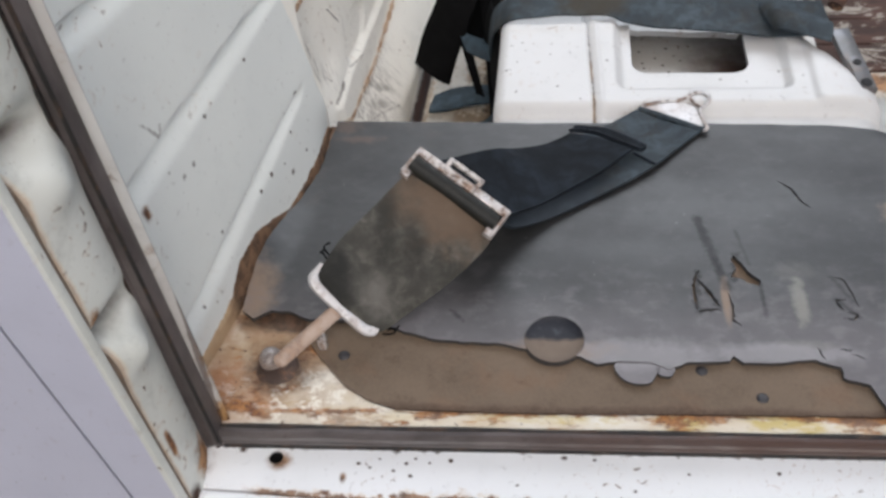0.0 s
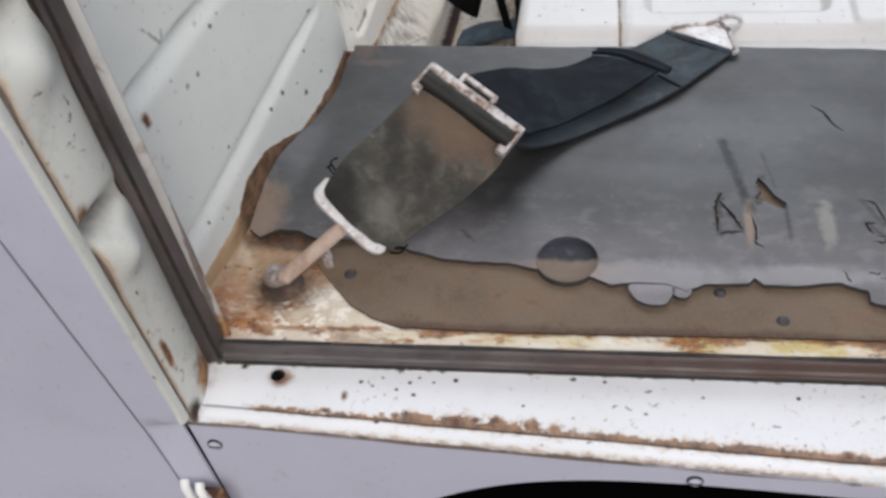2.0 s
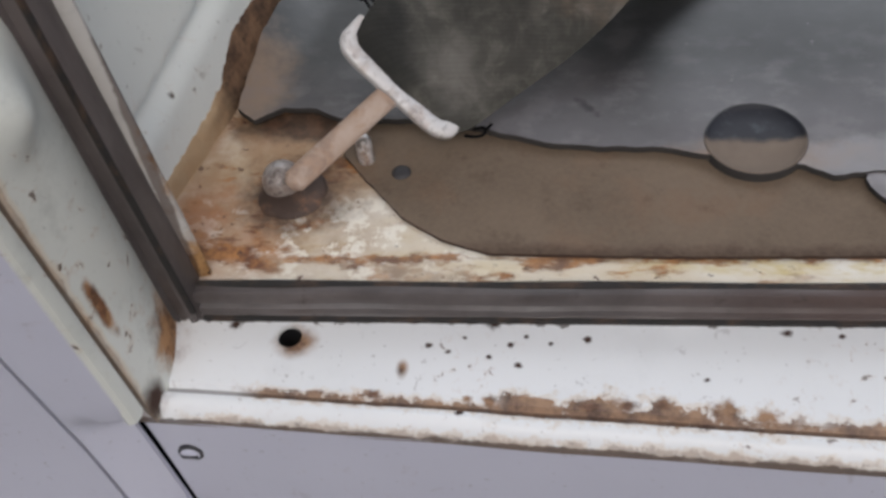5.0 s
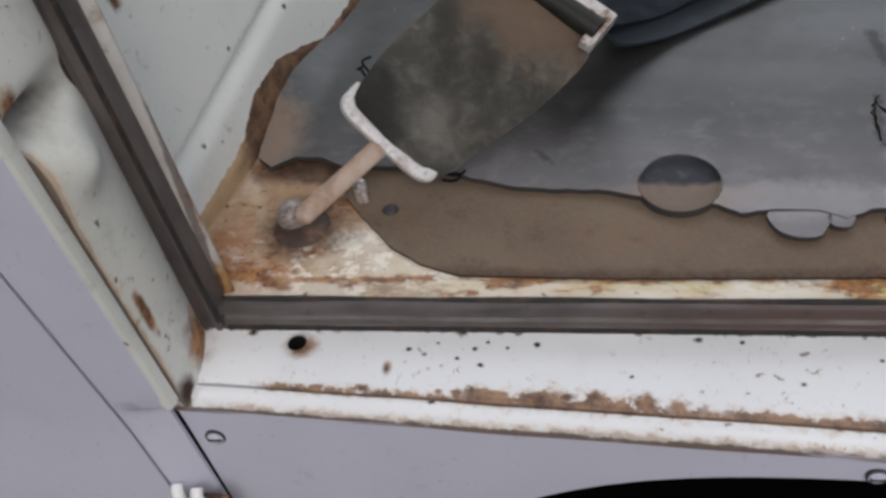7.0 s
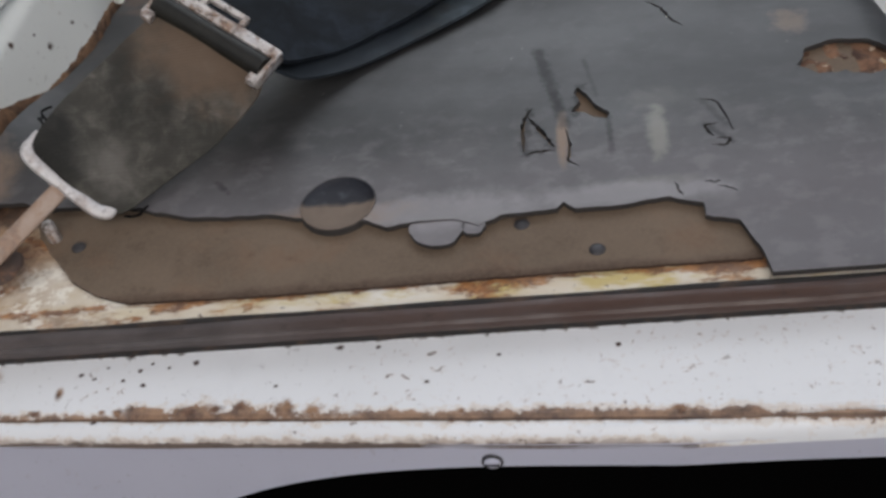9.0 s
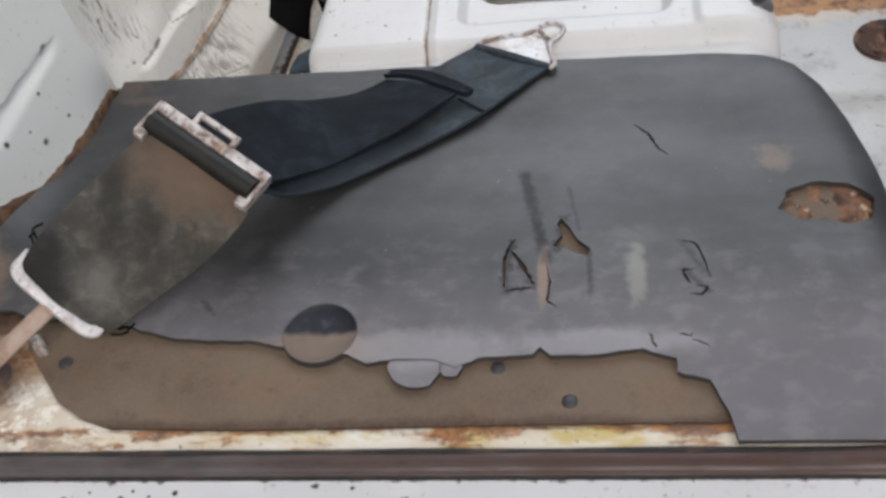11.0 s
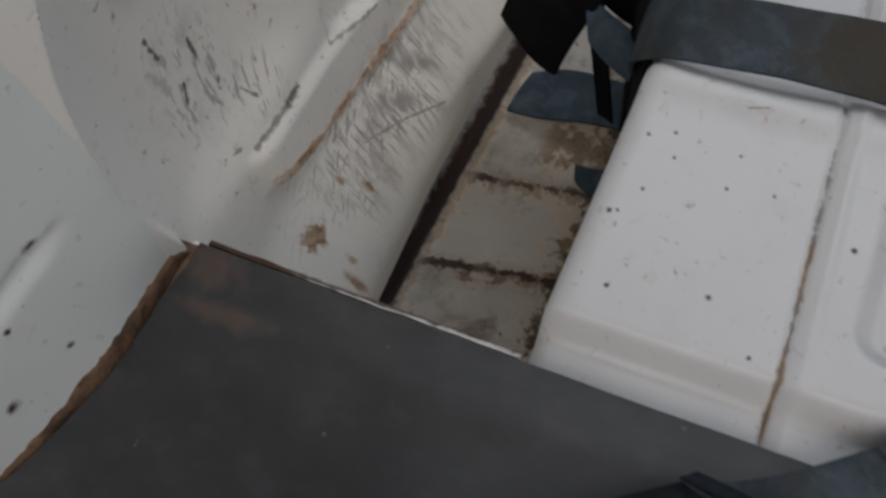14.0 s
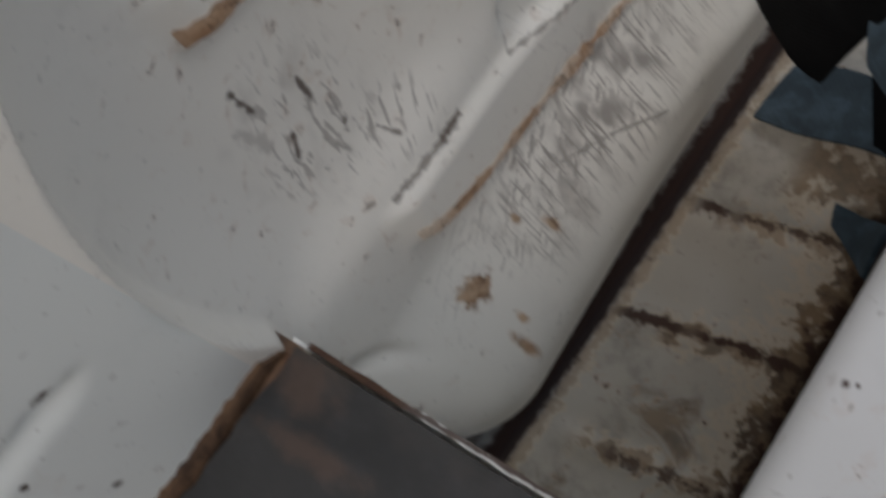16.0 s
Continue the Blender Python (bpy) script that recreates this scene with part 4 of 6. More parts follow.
M_SEAM = make_steel("seam_rust", (0.60, 0.50, 0.40), (0.46, 0.31, 0.20), 0.8, 0.85, 0.0, ((0.34, 0.19, 0.10), (0.16, 0.075, 0.035)), 0.5)

# rust lines that have lifted along the lower rib edges
for f, y0, y1 in ((low_rib, 0.2455, 0.50), (high_rib, 0.2410, 0.36)):
    def seam_row(y, s, f=f, y0=y0):
        w = 0.0028 * max(0.10, min(1.0, 0.55 + 1.2 * noise.noise(Vector((y * 70, 3.0, 0.0))) + 0.9 * noise.noise(Vector((y * 260, 9.0, 0.0)))))
        w = w + 0.0022 * math.exp(-(y - y0) / 0.010) * smooth(y, y0 - 0.001, y0 + 0.0015)
        z = f(y) + 0.0005 + (s - 0.5) * 2 * w
        return (rear_wall(y, z)[0] + 0.0007, y, z)
    bm = sheet(seam_row, span(y0, y1, 120), span(0, 1, 6), 0.0005, (-1, 0, 0))
    solo("rust_seam", bm, M_SEAM, "orange rust line along the pressed rib", "trim", kind="structure")

# floor under the mat
plan = [(0.05, -0.0630), (0.555, -0.0630), (0.548, 0.0), (0.538, 0.09), (0.524, 0.14), (0.505, 0.172), (0.480, 0.1865), (0.455, 0.1890), (0.32, 0.1925), (0.2440, 0.1940), (0.2420, 0.1990), (0.05, 0.1995)]
solo("floor", slab(plan, [], lambda x, y: -0.0042 + 0.0004 * noise.noise(Vector((x * 50, y * 50, 6))), 0.006, 0.012), M_FLOOR, "rusty cream painted steel floor under the mat", "floor", kind="structure")
bm = sheet(lambda x, s: (x, EDGE_Y - 0.0010 - 0.02 * (x - 0.16) + 0.0018 * s + 0.0004 * noise.noise(Vector((x * 120, s, 0))), -0.0004 - 0.0006 * s + 0.0004 * noise.noise(Vector((x * 90, 1, s)))), span(0.1345, 0.2425, 80), [0.0, 0.5, 1.0], 0.004)
solo("floor_lip", bm, worn_paint("lip_paint", (0.68, 0.67, 0.64), (0.58, 0.55, 0.51), chips=1.0, grime=0.9, chip_scale=260.0, bands=[(1, 0.2010, 0.006, 0.004, 90.0, 0.9, 0.0, 0.165)], dark_bands=[(1, 0.1996, 0.0008, 0.0022, 130.0, 0.9), (1, 0.1999, 0.0006, 0.009, 170.0, 0.85), (1, 0.2005, 0.003, 0.005, 120.0, 0.9, 0.0, 0.165)], dark_spots=[((0.168 + 0.0243 * i + 0.009 * math.sin(i * 2.3), 0.2012, 0.0), (0.0012 + 0.0009 * math.sin(i * 1.7) ** 2, 0.0014, 0.02), 1.3, 0.6, 300.0) for i in range(4)]), "white painted folded edge of the floor", "floor edge", kind="structure", smooth=False)
bm = sheet(lambda x, z: (x, 0.2000 - 0.02 * (x - 0.16) + 0.0004 * noise.noise(Vector((x * 60, 2, z * 60))), z), span(0.128, 0.2420, 40), span(-0.128, -0.0042, 26), 0.002, (0, -1, 0))
solo("floor_riser", bm, M_WHITE, "white painted upright behind the edge of the floor", "floor edge", kind="structure")


def trough(x, y):
    across = y - 0.13 * (x - 0.17)
    z = -0.1190 + 0.0022 * sum(math.exp(-((across - q) / 0.0045) ** 2) for q in (0.2205, 0.2687, 0.3142)) * smooth(x, 0.168, 0.174) * (1 - smooth(x, 0.226, 0.234))
    z -= 0.014 * (1 - smooth(x - 0.07 * (y - 0.2), 0.154, 0.164))
    z -= 0.005 * smooth(x, 0.232, 0.240)
    return (x, y, z + 0.0006 * noise.noise(Vector((x * 60, y * 60, 0))))


bm = sheet(trough, span(0.14, 0.26, 90), span(0.2, 0.36, 120) + span(0.37, 0.75, 30), 0.003)
solo("trough_floor", bm, M_TROUGH, "dirty cream steel channel floor with rusty pressed ribs", "floor", kind="structure")

# sill: flat shelf with a drain hole, groove and bead; it widens towards the right
def groove_y(x):
    return -0.0925 - 0.054 * (min(x, 0.43) - 0.09) + 0.010 * max(0.0, x - 0.43)


hole = [(0.1308 + 0.0041 * math.cos(2 * math.pi * i / 24), -0.0748 + 0.0041 * math.sin(2 * math.pi * i / 24)) for i in range(24)]


def shelf_z(x, y):
    return -0.0163 - 0.10 * (-0.067 - y) + 0.0004 * noise.noise(Vector((x * 30, y * 30, 5)))


front = [(x, groove_y(x)) for x in span(0.62, 0.077, 28)]
bm = slab([(0.072, -0.0640), (0.62, -0.0640)] + front, [hole], shelf_z, 0.0014, 0.008)
solo("door_sill", bm, M_SILL, "white painted door sill with a rusty groove and drain hole", "door sill", kind="structure")
bm = bmesh.new()
disc(bm, (0.1308, -0.0748, -0.030), 0.0054, [(0, 0.0), (1.0, 0.0), (1.0, 0.0125)], 20)
solo("drain_hole", bm, M_BLACK, "black drain hole in the sill", "hole", kind="structure")
BEAD = [(0.0002, -0.0002), (-0.0010, -0.0016), (-0.0024, -0.0016), (-0.0036, 0.0000), (-0.0056, 0.0004), (-0.0082, -0.0010), (-0.0102, -0.0038), (-0.0110, -0.0068), (-0.0098, -0.0080)]


def bead(x, i):
    y = groove_y(x)
    return (x, y + BEAD[i][0] + 0.0003 * noise.noise(Vector((x * 25, i, 0))), shelf_z(x, y) + BEAD[i][1])


bm = sheet(bead, span(0.077, 0.62, 90), list(range(len(BEAD))), 0.0012)
solo("sill_bead", bm, M_SILL, "white painted bead along the sill, rusty below", "door sill", kind="structure")


def arch(x):
    d = x - 0.42
    return -0.0393 - 0.12 * d * d - (19 * d ** 4 if d < 0 else 0.1 * d * d)


def skin_y(x, z):
    return groove_y(x) - 0.0108 - 0.06 * max(0.0, -0.027 - z)


def skin_row(x, v):
    z = -0.0260 + (max(arch(x), -0.45) + 0.0260) * v
    x = x if x > 0.15 else max(x, 0.0803 - 0.14 * z)
    return (x, skin_y(x, z) + 0.0006 * noise.noise(Vector((x * 12, 0, z * 12))), z)


bm = sheet(skin_row, span(0.082, 0.80, 134), span(0, 1, 24), 0.002, (0, 1, 0))
solo("sill_skin", bm, M_LILAC, "lilac-grey painted outer sill panel above the wheel arch", "body panel", kind="structure")
bm = sheet(lambda x, v: (x, skin_y(x, arch(x)) + 0.0025 + 0.10 * v, arch(x) + 0.001), span(0.13, 0.70, 60), span(0, 1, 6), 0.003, (0, 0, 1))
solo("wheel_arch", bm, M_ARCH, "inside of the wheel arch, coloured black for its shade", "wheel arch", kind="structure")
# unseen black box added to close the dark arch
bm = bmesh.new()
box(bm, (0.0, -0.020, -0.74), (0.86, 0.0, -0.068))
solo("arch_back", bm, M_ARCH, "black backing added to keep the wheel arch dark", "wheel arch", kind="structure", smooth=False)


# door post: jamb face, groove, lip
def post_line(z, lo, hi):
    return lo + (hi - lo) * (z / 0.28)


def groove_x(z):
    return 0.0885 - 0.095 * z


def jamb(z, s):
    a = Vector((post_line(z, 0.0875, 0.0722), -0.064, z))
    b = Vector((groove_x(z), -0.1055, z))
    p = a.lerp(b, min(s, 1.0))
    bulge = 0.0030 * math.sin(math.pi * min(s, 1.0))
    q = min(s, 1.0)
    dent = sum(h * math.exp(-((z - c) / wz) ** 2 - ((q - m) / wq) ** 2) for h, c, wz, m, wq in (
        (-0.0080, 0.100, 0.012, 0.68, 0.26), (0.0190, 0.122, 0.0062, 0.66, 0.34), (-0.0065, 0.205, 0.014, 0.62, 0.32), (0.0150, 0.231, 0.0095, 0.62, 0.36)))
    p.x += bulge - dent
    if s > 1.0:
        k = int(round((s - 1.0) * 10))
        dx, dy = ((-0.0014, -0.0008), (0.0004, -0.0022), (0.0006, -0.0050), (-0.0004, -0.0074), (-0.0024, -0.0084))[k - 1]
        z = max(z, -0.0120)
        p = Vector((groove_x(z) + dx, b.y + dy, z))
    return p


bm = sheet(jamb, span(-0.0235, 0.36, 200), span(0.0, 1.0, 30) + [1.1, 1.2, 1.3, 1.4, 1.5], 0.0014, (-1, 0.6, 0))
solo("door_post", bm, M_JAMB, "off-white painted door post with a dent and rusty edge", "door post", kind="structure")


def gap_x(z):
    return 0.0632 - 0.168 * z


def strip(z, s):
    a = groove_x(z) - 0.0020 if z > -0.012 else 0.0795 - 0.14 * z
    b = gap_x(z) + 0.0008
    return (a + (b - a) * s, -0.1138 + 0.0075 * smooth(-z, 0.008, 0.020) * (1 - s) - 0.0006 * s - 0.06 * max(0.0, -0.027 - z), z)


bm = sheet(strip, span(-0.45, -0.025, 30) + span(-0.0205, -0.0125, 4) + span(-0.0118, 0.36, 50), span(0, 1, 6), 0.002, (0, 1, 0))
solo("body_strip", bm, M_LILAC, "lilac-grey painted body strip beside the door post", "body panel", kind="structure")


def side(z, s):
    return (gap_x(z) - 0.0008 - s, -0.1146 - 0.02 * s - 0.06 * max(0.0, -0.027 - z), z)


bm = sheet(side, span(-0.45, 0.36, 80), [0.0, 0.0012] + span(0.01, 0.7, 16), 0.002, (0, 1, 0))
solo("body_side", bm, M_LILAC, "lilac-grey painted body side panel", "body panel", kind="structure")
bm = sheet(lambda z, s: (gap_x(z) - 0.004 + 0.008 * s, -0.1095, z), span(-0.45, 0.36, 60), span(0, 1, 3), 0.001, (0, 1, 0))
solo("panel_gap", bm, M_BLACK, "dark gap behind the body panels", "gap", kind="structure", smooth=False)
bm = sheet(lambda z, s: (0.0787 - 0.14 * z - 0.0015 + 0.0034 * s, -0.0985 - 0.06 * max(0.0, -0.027 - z), z), span(-0.45, -0.012, 42), span(0, 1, 3), 0.001, (0, 1, 0))
solo("sill_gap", bm, M_BLACK, "dark gap between the body strip and the sill panel", "gap", kind="structure", smooth=False)

# right foot well and far floor
bm = sheet(lambda x, y: (x, y, -0.060 + 0.003 * math.exp(-((y - 0.213) / 0.004) ** 2) - 0.002 * math.exp(-((y - 0.221) / 0.003) ** 2)), span(0.50, 1.5, 60), span(-0.06, 0.33, 120), 0.003)
solo("footwell_floor", bm, M_FOOT, "white painted steel floor with rust spots and a crease", "floor", kind="structure")
END = [(0.478, 0.1985), (0.494, 0.1940), (0.507, 0.1860), (0.520, 0.1710), (0.532, 0.140), (0.540, 0.10), (0.546, 0.06), (0.552, 0.0), (0.556, -0.060)]
bm = sheet(lambda i, z: (END[i][0] - 0.006 - 0.1 * z, END[i][1] - 0.003, z), list(range(len(END))), span(-0.062, -0.006, 8), 0.002, (-1, -0.3, 0))
solo("floor_end", bm, M_FOOT, "white painted upright at the rounded end of the floor", "floor edge", kind="structure")
RIM = [(0.470, 0.1988), (0.482, 0.1978), (0.494, 0.1950), (0.507, 0.1905), (0.520, 0.1835), (0.530, 0.1720), (0.540, 0.145), (0.548, 0.110), (0.552, 0.085)]
OUT = [(0.0, 1.0), (0.1, 1.0), (0.25, 0.95), (0.45, 0.85), (0.65, 0.7), (0.85, 0.45), (0.95, 0.25), (1.0, 0.1), (1.0, 0.05)]
bm = sheet(lambda i, s: (RIM[i][0] + OUT[i][0] * (0.014 * s - 0.006), RIM[i][1] + OUT[i][1] * (0.011 * s - 0.003), -0.0100 - 0.0140 * s * s), list(range(len(RIM))), span(0, 1, 6), 0.002)
solo("floor_corner", bm, M_FOOT, "white painted rounded corner of the floor edge", "floor edge", kind="structure")
bm = sheet(lambda x, y: (x, y, -0.066), span(0.264, 1.5, 30), span(0.331, 1.1, 20), 0.003)
solo("floor_far", bm, M_PEELED, "rust-brown floor with peeling cream paint", "floor", kind="structure")

# closing walls and roof
for nm, lo, hi in (("roof", (-0.5, -0.10, 1.50), (1.6, 1.25, 1.53)), ("wall_far", (0.0, 1.20, -0.5), (1.6, 1.23, 0.50)), ("wall_right", (1.5, -0.12, -0.5), (1.53, 1.25, 0.52)), ("wall_left", (-0.03, -0.06, 0.362), (0.012, 1.2, 1.5))):
    bm = bmesh.new()
    box(bm, lo, hi)
    solo(nm, bm, M_ROOF, "plain dark cab lining", "wall", kind="structure", smooth=False)
for x, y in ((1.50, -0.10), (1.50, 1.22)):
    bm = bmesh.new()
    box(bm, (x, y, 0.52), (x + 0.03, y + 0.03, 1.50))
    solo("window_post", bm, M_ROOF, "plain dark window post", "post", kind="structure", smooth=False)
bm = bmesh.new()
box(bm, (-60, -60, -0.80), (60, 60, -0.75))
solo("ground", bm, M_GROUND, "grey gravel ground outside the vehicle", "ground", kind="structure", smooth=False)


# ---- the white box beyond the mat ----
def box_height(x, y):
    z = -0.0060 + 0.0100 * smooth(y, 0.2072, 0.2165)
    far = 0.322 + 0.003 * math.sin(x * 40)
    z -= 0.020 * smooth(y, far - 0.010, far + 0.014)
    z += 0.0020 * math.exp(-((y - 0.307) / 0.006) ** 2)
    # stepped frame round the opening
    d = math.hypot(max(0.343 - x, x - 0.449, 0.0), max(0.2405 - y, y - 0.365, 0.0))
    z -= 0.0060 * (1 - smooth(d, 0.0035, 0.0115))
    # raised panel at the right
    d = math.hypot(max(0.480 - x, x - 0.53, 0.0), max(0.222 - y, y - 0.285, 0.0))
    z += 0.0030 * (1 - smooth(d, 0.004, 0.011))
    # seam groove and its rolled edge
    s = x - (0.3165 - 0.03 * (y - 0.2))
    z -= 0.0022 * math.exp(-(s / 0.0011) ** 2)
    z += 0.0012 * math.exp(-((s - 0.006) / 0.002) ** 2)
    z += 0.0007 * noise.noise(Vector((x * 20, y * 20, 8)))
    return z


def sides(y):
    y = min(y, 0.33)
    return 0.2435 + 0.03 * (y - 0.2), 0.5185 - 0.55 * max(0.0, y - 0.232) * smooth(y, 0.225, 0.26)


def box_sheet():
    bm = bmesh.new()
    op = ragged_rect(0.3455, 0.2555, 0.4310, 0.334, 0.013)
    rows = []
    for y in span(0.1945, 0.34, 116) + span(0.345, 0.47, 14):
        left, right = sides(y)
        r, rr = 0.008, 0.022
        row = [(left - 0.005, -0.128), (left - 0.003, -0.07), (left - 0.0015, -0.035), (left, box_height(left + r, y) - r)]
        for k in range(1, 6):
            a = math.pi / 2 * k / 6
            row.append((left + r * (1 - math.cos(a)), box_height(left + r, y) - r * (1 - math.sin(a))))
        row += [(x, box_height(x, y)) for x in span(left + r, right - rr, 190)]
        for k in range(1, 7):
            a = math.pi / 2 * k / 6
            row.append((right - rr + rr * math.sin(a), box_height(right - rr, y) - rr * (1 - math.cos(a))))
        row += [(right + 0.004, -0.045), (right + 0.008, -0.062)]
        rows.append([bm.verts.new((x, y, z)) for x, z in row])
    for a, b in zip(rows, rows[1:]):
        for i in range(len(a) - 1):
            c = (a[i].co + b[i + 1].co) / 2
            if inside((c.x, c.y), op):
                continue
            bm.faces.new((a[i], a[i + 1], b[i + 1], b[i]))
    rim = [e for e in bm.edges if len(e.link_faces) == 1 and all(0.335 < v.co.x < 0.45 and 0.245 < v.co.y < 0.342 for v in e.verts)]
    for v in {v for e in rim for v in e.verts}:
        q = min(op, key=lambda p: (p[0] - v.co.x) ** 2 + (p[1] - v.co.y) ** 2)
        v.co.x, v.co.y = q
    r = bmesh.ops.extrude_edge_only(bm, edges=rim)
    for v in [g for g in r["geom"] if isinstance(g, bmesh.types.BMVert)]:
        v.co.z -= 0.005
    for v in [v for v in bm.verts if not v.link_faces]:
        bm.verts.remove(v)
    return bm


def ragged_rect(x0, y0, x1, y1, r, n=12):
    out = []
    for cx, cy, a0 in ((x1 - r, y1 - r, 0), (x0 + r, y1 - r, 90), (x0 + r, y0 + r, 180), (x1 - r, y0 + r, 270)):
        out += [(cx + r * math.cos(radians(a0 + 90 * i / n)), cy + r * math.sin(radians(a0 + 90 * i / n))) for i in range(n + 1)]
    dense = []
    for a, b in zip(out, out[1:] + out[:1]):
        m = max(1, int(math.dist(a, b) / 0.0015))
        dense += [(a[0] + (b[0] - a[0]) * i / m, a[1] + (b[1] - a[1]) * i / m) for i in range(m)]
    return dense


cover = thing("engine_cover", (0.38, 0.30, -0.10), "white painted pressed steel cover with a rounded opening", "cover")
part("shell", box_sheet(), M_COVER, cover)
bm = sheet(lambda x, y: (x, y, -0.046), span(0.30, 0.50, 30), span(0.21, 0.46, 30), 0.002)
part("inner_tray", bm, M_TRAY, cover, "speckled white sheet inside the opening")

# ---- mat ----
M_FLAKE = make_rubber("flake_rubber", 1.5)
MAT_LEFT = [(0.468, -0.050), (0.461, -0.031), (0.4475, -0.027), (0.4475, -0.020), (0.434, -0.014), (0.413, -0.017), (0.394, -0.017), (0.389, -0.012), (0.386, -0.016), (0.362, -0.018), (0.352, -0.0235), (0.342, -0.018), (0.324, -0.0175), (0.311, -0.0195), (0.302, -0.014), (0.272, -0.010), (0.258, -0.005), (0.236, -0.004), (0.214, -0.002), (0.189, 0.007), (0.165, 0.012), (0.140, 0.012), (0.128, 0.018), (0.115, 0.019), (0.105, 0.012), (0.097, 0.019), (0.0968, 0.034), (0.0990, 0.046), (0.1012, 0.057), (0.1042, 0.070), (0.1092, 0.088), (0.1143, 0.104), (0.1194, 0.120), (0.1272, 0.150), (0.1325, 0.195)]
MAT_RIGHT = [(0.1325, 0.1985), (0.20, 0.1971), (0.2435, 0.1963), (0.32, 0.1953), (0.40, 0.1940), (0.465, 0.1920), (0.486, 0.1905), (0.506, 0.1868), (0.520, 0.1785), (0.532, 0.1620), (0.541, 0.134), (0.547, 0.108), (0.552, 0.083), (0.557, 0.05), (0.562, 0.0), (0.572, -0.0620), (0.470, -0.0620), (0.468, -0.050)]
outline = ragged(MAT_LEFT, 0.003, 0.0008, 3.0)[:-1] + ragged(MAT_RIGHT, 0.006, 0.0002, 9.0)[:-1]


def slit(pts, w):
    """A narrow crack along pts, tapered at both ends."""
    c = spline([(*p, 0) for p in pts], 14)
    c = [p + Vector((noise.noise(p * 420), noise.noise(p * 420 + Vector((7, 3, 1))), 0)) * 0.0011 for p in c]
    a, b = [], []
    for i, p in enumerate(c):
        d = (c[min(i + 1, 13)] - c[max(i - 1, 0)]).normalized()
        k = w * math.sin(math.pi * (i + 0.6) / 14.2) * (0.75 + 0.5 * noise.noise(p * 500))
        a.append((p.x - d.y * k, p.y + d.x * k))
        b.append((p.x + d.y * k, p.y - d.x * k))
    return a + b[::-1]


plug_hole = [(0.287 + 0.0166 * math.cos(2 * math.pi * i / 40), -0.001 + 0.0166 * math.sin(2 * math.pi * i / 40)) for i in range(40)]
HOLES = [
    ragged([(0.3973, 0.0675), (0.4009, 0.0616), (0.4054, 0.0528), (0.4115, 0.0460), (0.4099, 0.0422), (0.4043, 0.0438), (0.3994, 0.0480), (0.3937, 0.0489), (0.3979, 0.0560), (0.3955, 0.0630)], 0.0018, 0.0007, 5.0, True),
    ragged([(0.500, 0.068), (0.506, 0.081), (0.52, 0.086), (0.535, 0.083), (0.545, 0.074), (0.541, 0.060), (0.530, 0.056), (0.52, 0.061), (0.508, 0.060)], 0.002, 0.0012, 7.0, True),
    plug_hole,
    slit([(0.3750, 0.0545), (0.3716, 0.0461), (0.3712, 0.0334), (0.3718, 0.0225)], 0.0013),
    slit([(0.3735, 0.0480), (0.3790, 0.0376), (0.3858, 0.0246)], 0.0013),
    slit([(0.3722, 0.0208), (0.3785, 0.0222), (0.3850, 0.0228)], 0.0011),
    slit([(0.3908, 0.0378), (0.3926, 0.0253), (0.3922, 0.0150), (0.3965, 0.0115)], 0.0009),
    slit([(0.4529, 0.0500), (0.4595, 0.0479), (0.4628, 0.0385), (0.4654, 0.0261)], 0.0008),
    slit([(0.4600, 0.0320), (0.4535, 0.0311), (0.4546, 0.0256), (0.4575, 0.0228)], 0.0009),
    slit([(0.4582, 0.0212), (0.4632, 0.0200), (0.4606, 0.0160), (0.4551, 0.0169)], 0.0009),
    slit([(0.4335, 0.1350), (0.4405, 0.1275), (0.4450, 0.1175), (0.4510, 0.1095)], 0.0010),
    slit([(0.4368, -0.0060), (0.4385, -0.0110), (0.4400, -0.0136)], 0.0007),
    slit([(0.4495, -0.0065), (0.4530, -0.0071), (0.4565, -0.0075)], 0.0006),
    slit([(0.4548, -0.0098), (0.4590, -0.0118), (0.4626, -0.0139)], 0.0006),
]


MAT_END = [(0.20, 0.496), (0.184, 0.519), (0.165, 0.533), (0.135, 0.542), (0.10, 0.549), (0.06, 0.548), (0.0, 0.554), (-0.07, 0.560)]


def mat_end(y):
    for (a, xa), (c, xc) in zip(MAT_END, MAT_END[1:]):
        if y >= c:
            return xa + (xc - xa) * (min(y, a) - a) / (c - a)
    return MAT_END[-1][1]


COVE = [(0.03, 0.0), (0.045, 0.0035), (0.055, 0.0075), (0.07, 0.0090), (0.09, 0.0065), (0.115, 0.0015), (0.14, 0.0)]


def mat_z(x, y):
    z = 0.0010 + 0.0010 * noise.noise(Vector((x * 16, y * 16, 1.0))) + 0.0005 * noise.noise(Vector((x * 45, y * 45, 4.0)))
    z += 0.0012 * math.exp(-((y - 0.178) / 0.006) ** 2)
    z -= 0.0012 * math.exp(-((x - 0.3785 - 0.20 * (0.0995 - y)) / 0.0026) ** 2) * smooth(y, 0.045, 0.06) * (1 - smooth(y, 0.095, 0.108))
    # coved up against the side panel
    z += along(COVE, y) * (1 - smooth(x - 0.0868 - 0.247 * y, -0.002, 0.016))
    # bends down over the rounded right end
    e = max(0.0, x - mat_end(y) + 0.012)
    return z - 26.0 * e * e


outline = [p for p in outline if math.dist(p, (0.287, -0.001)) > 0.0180]
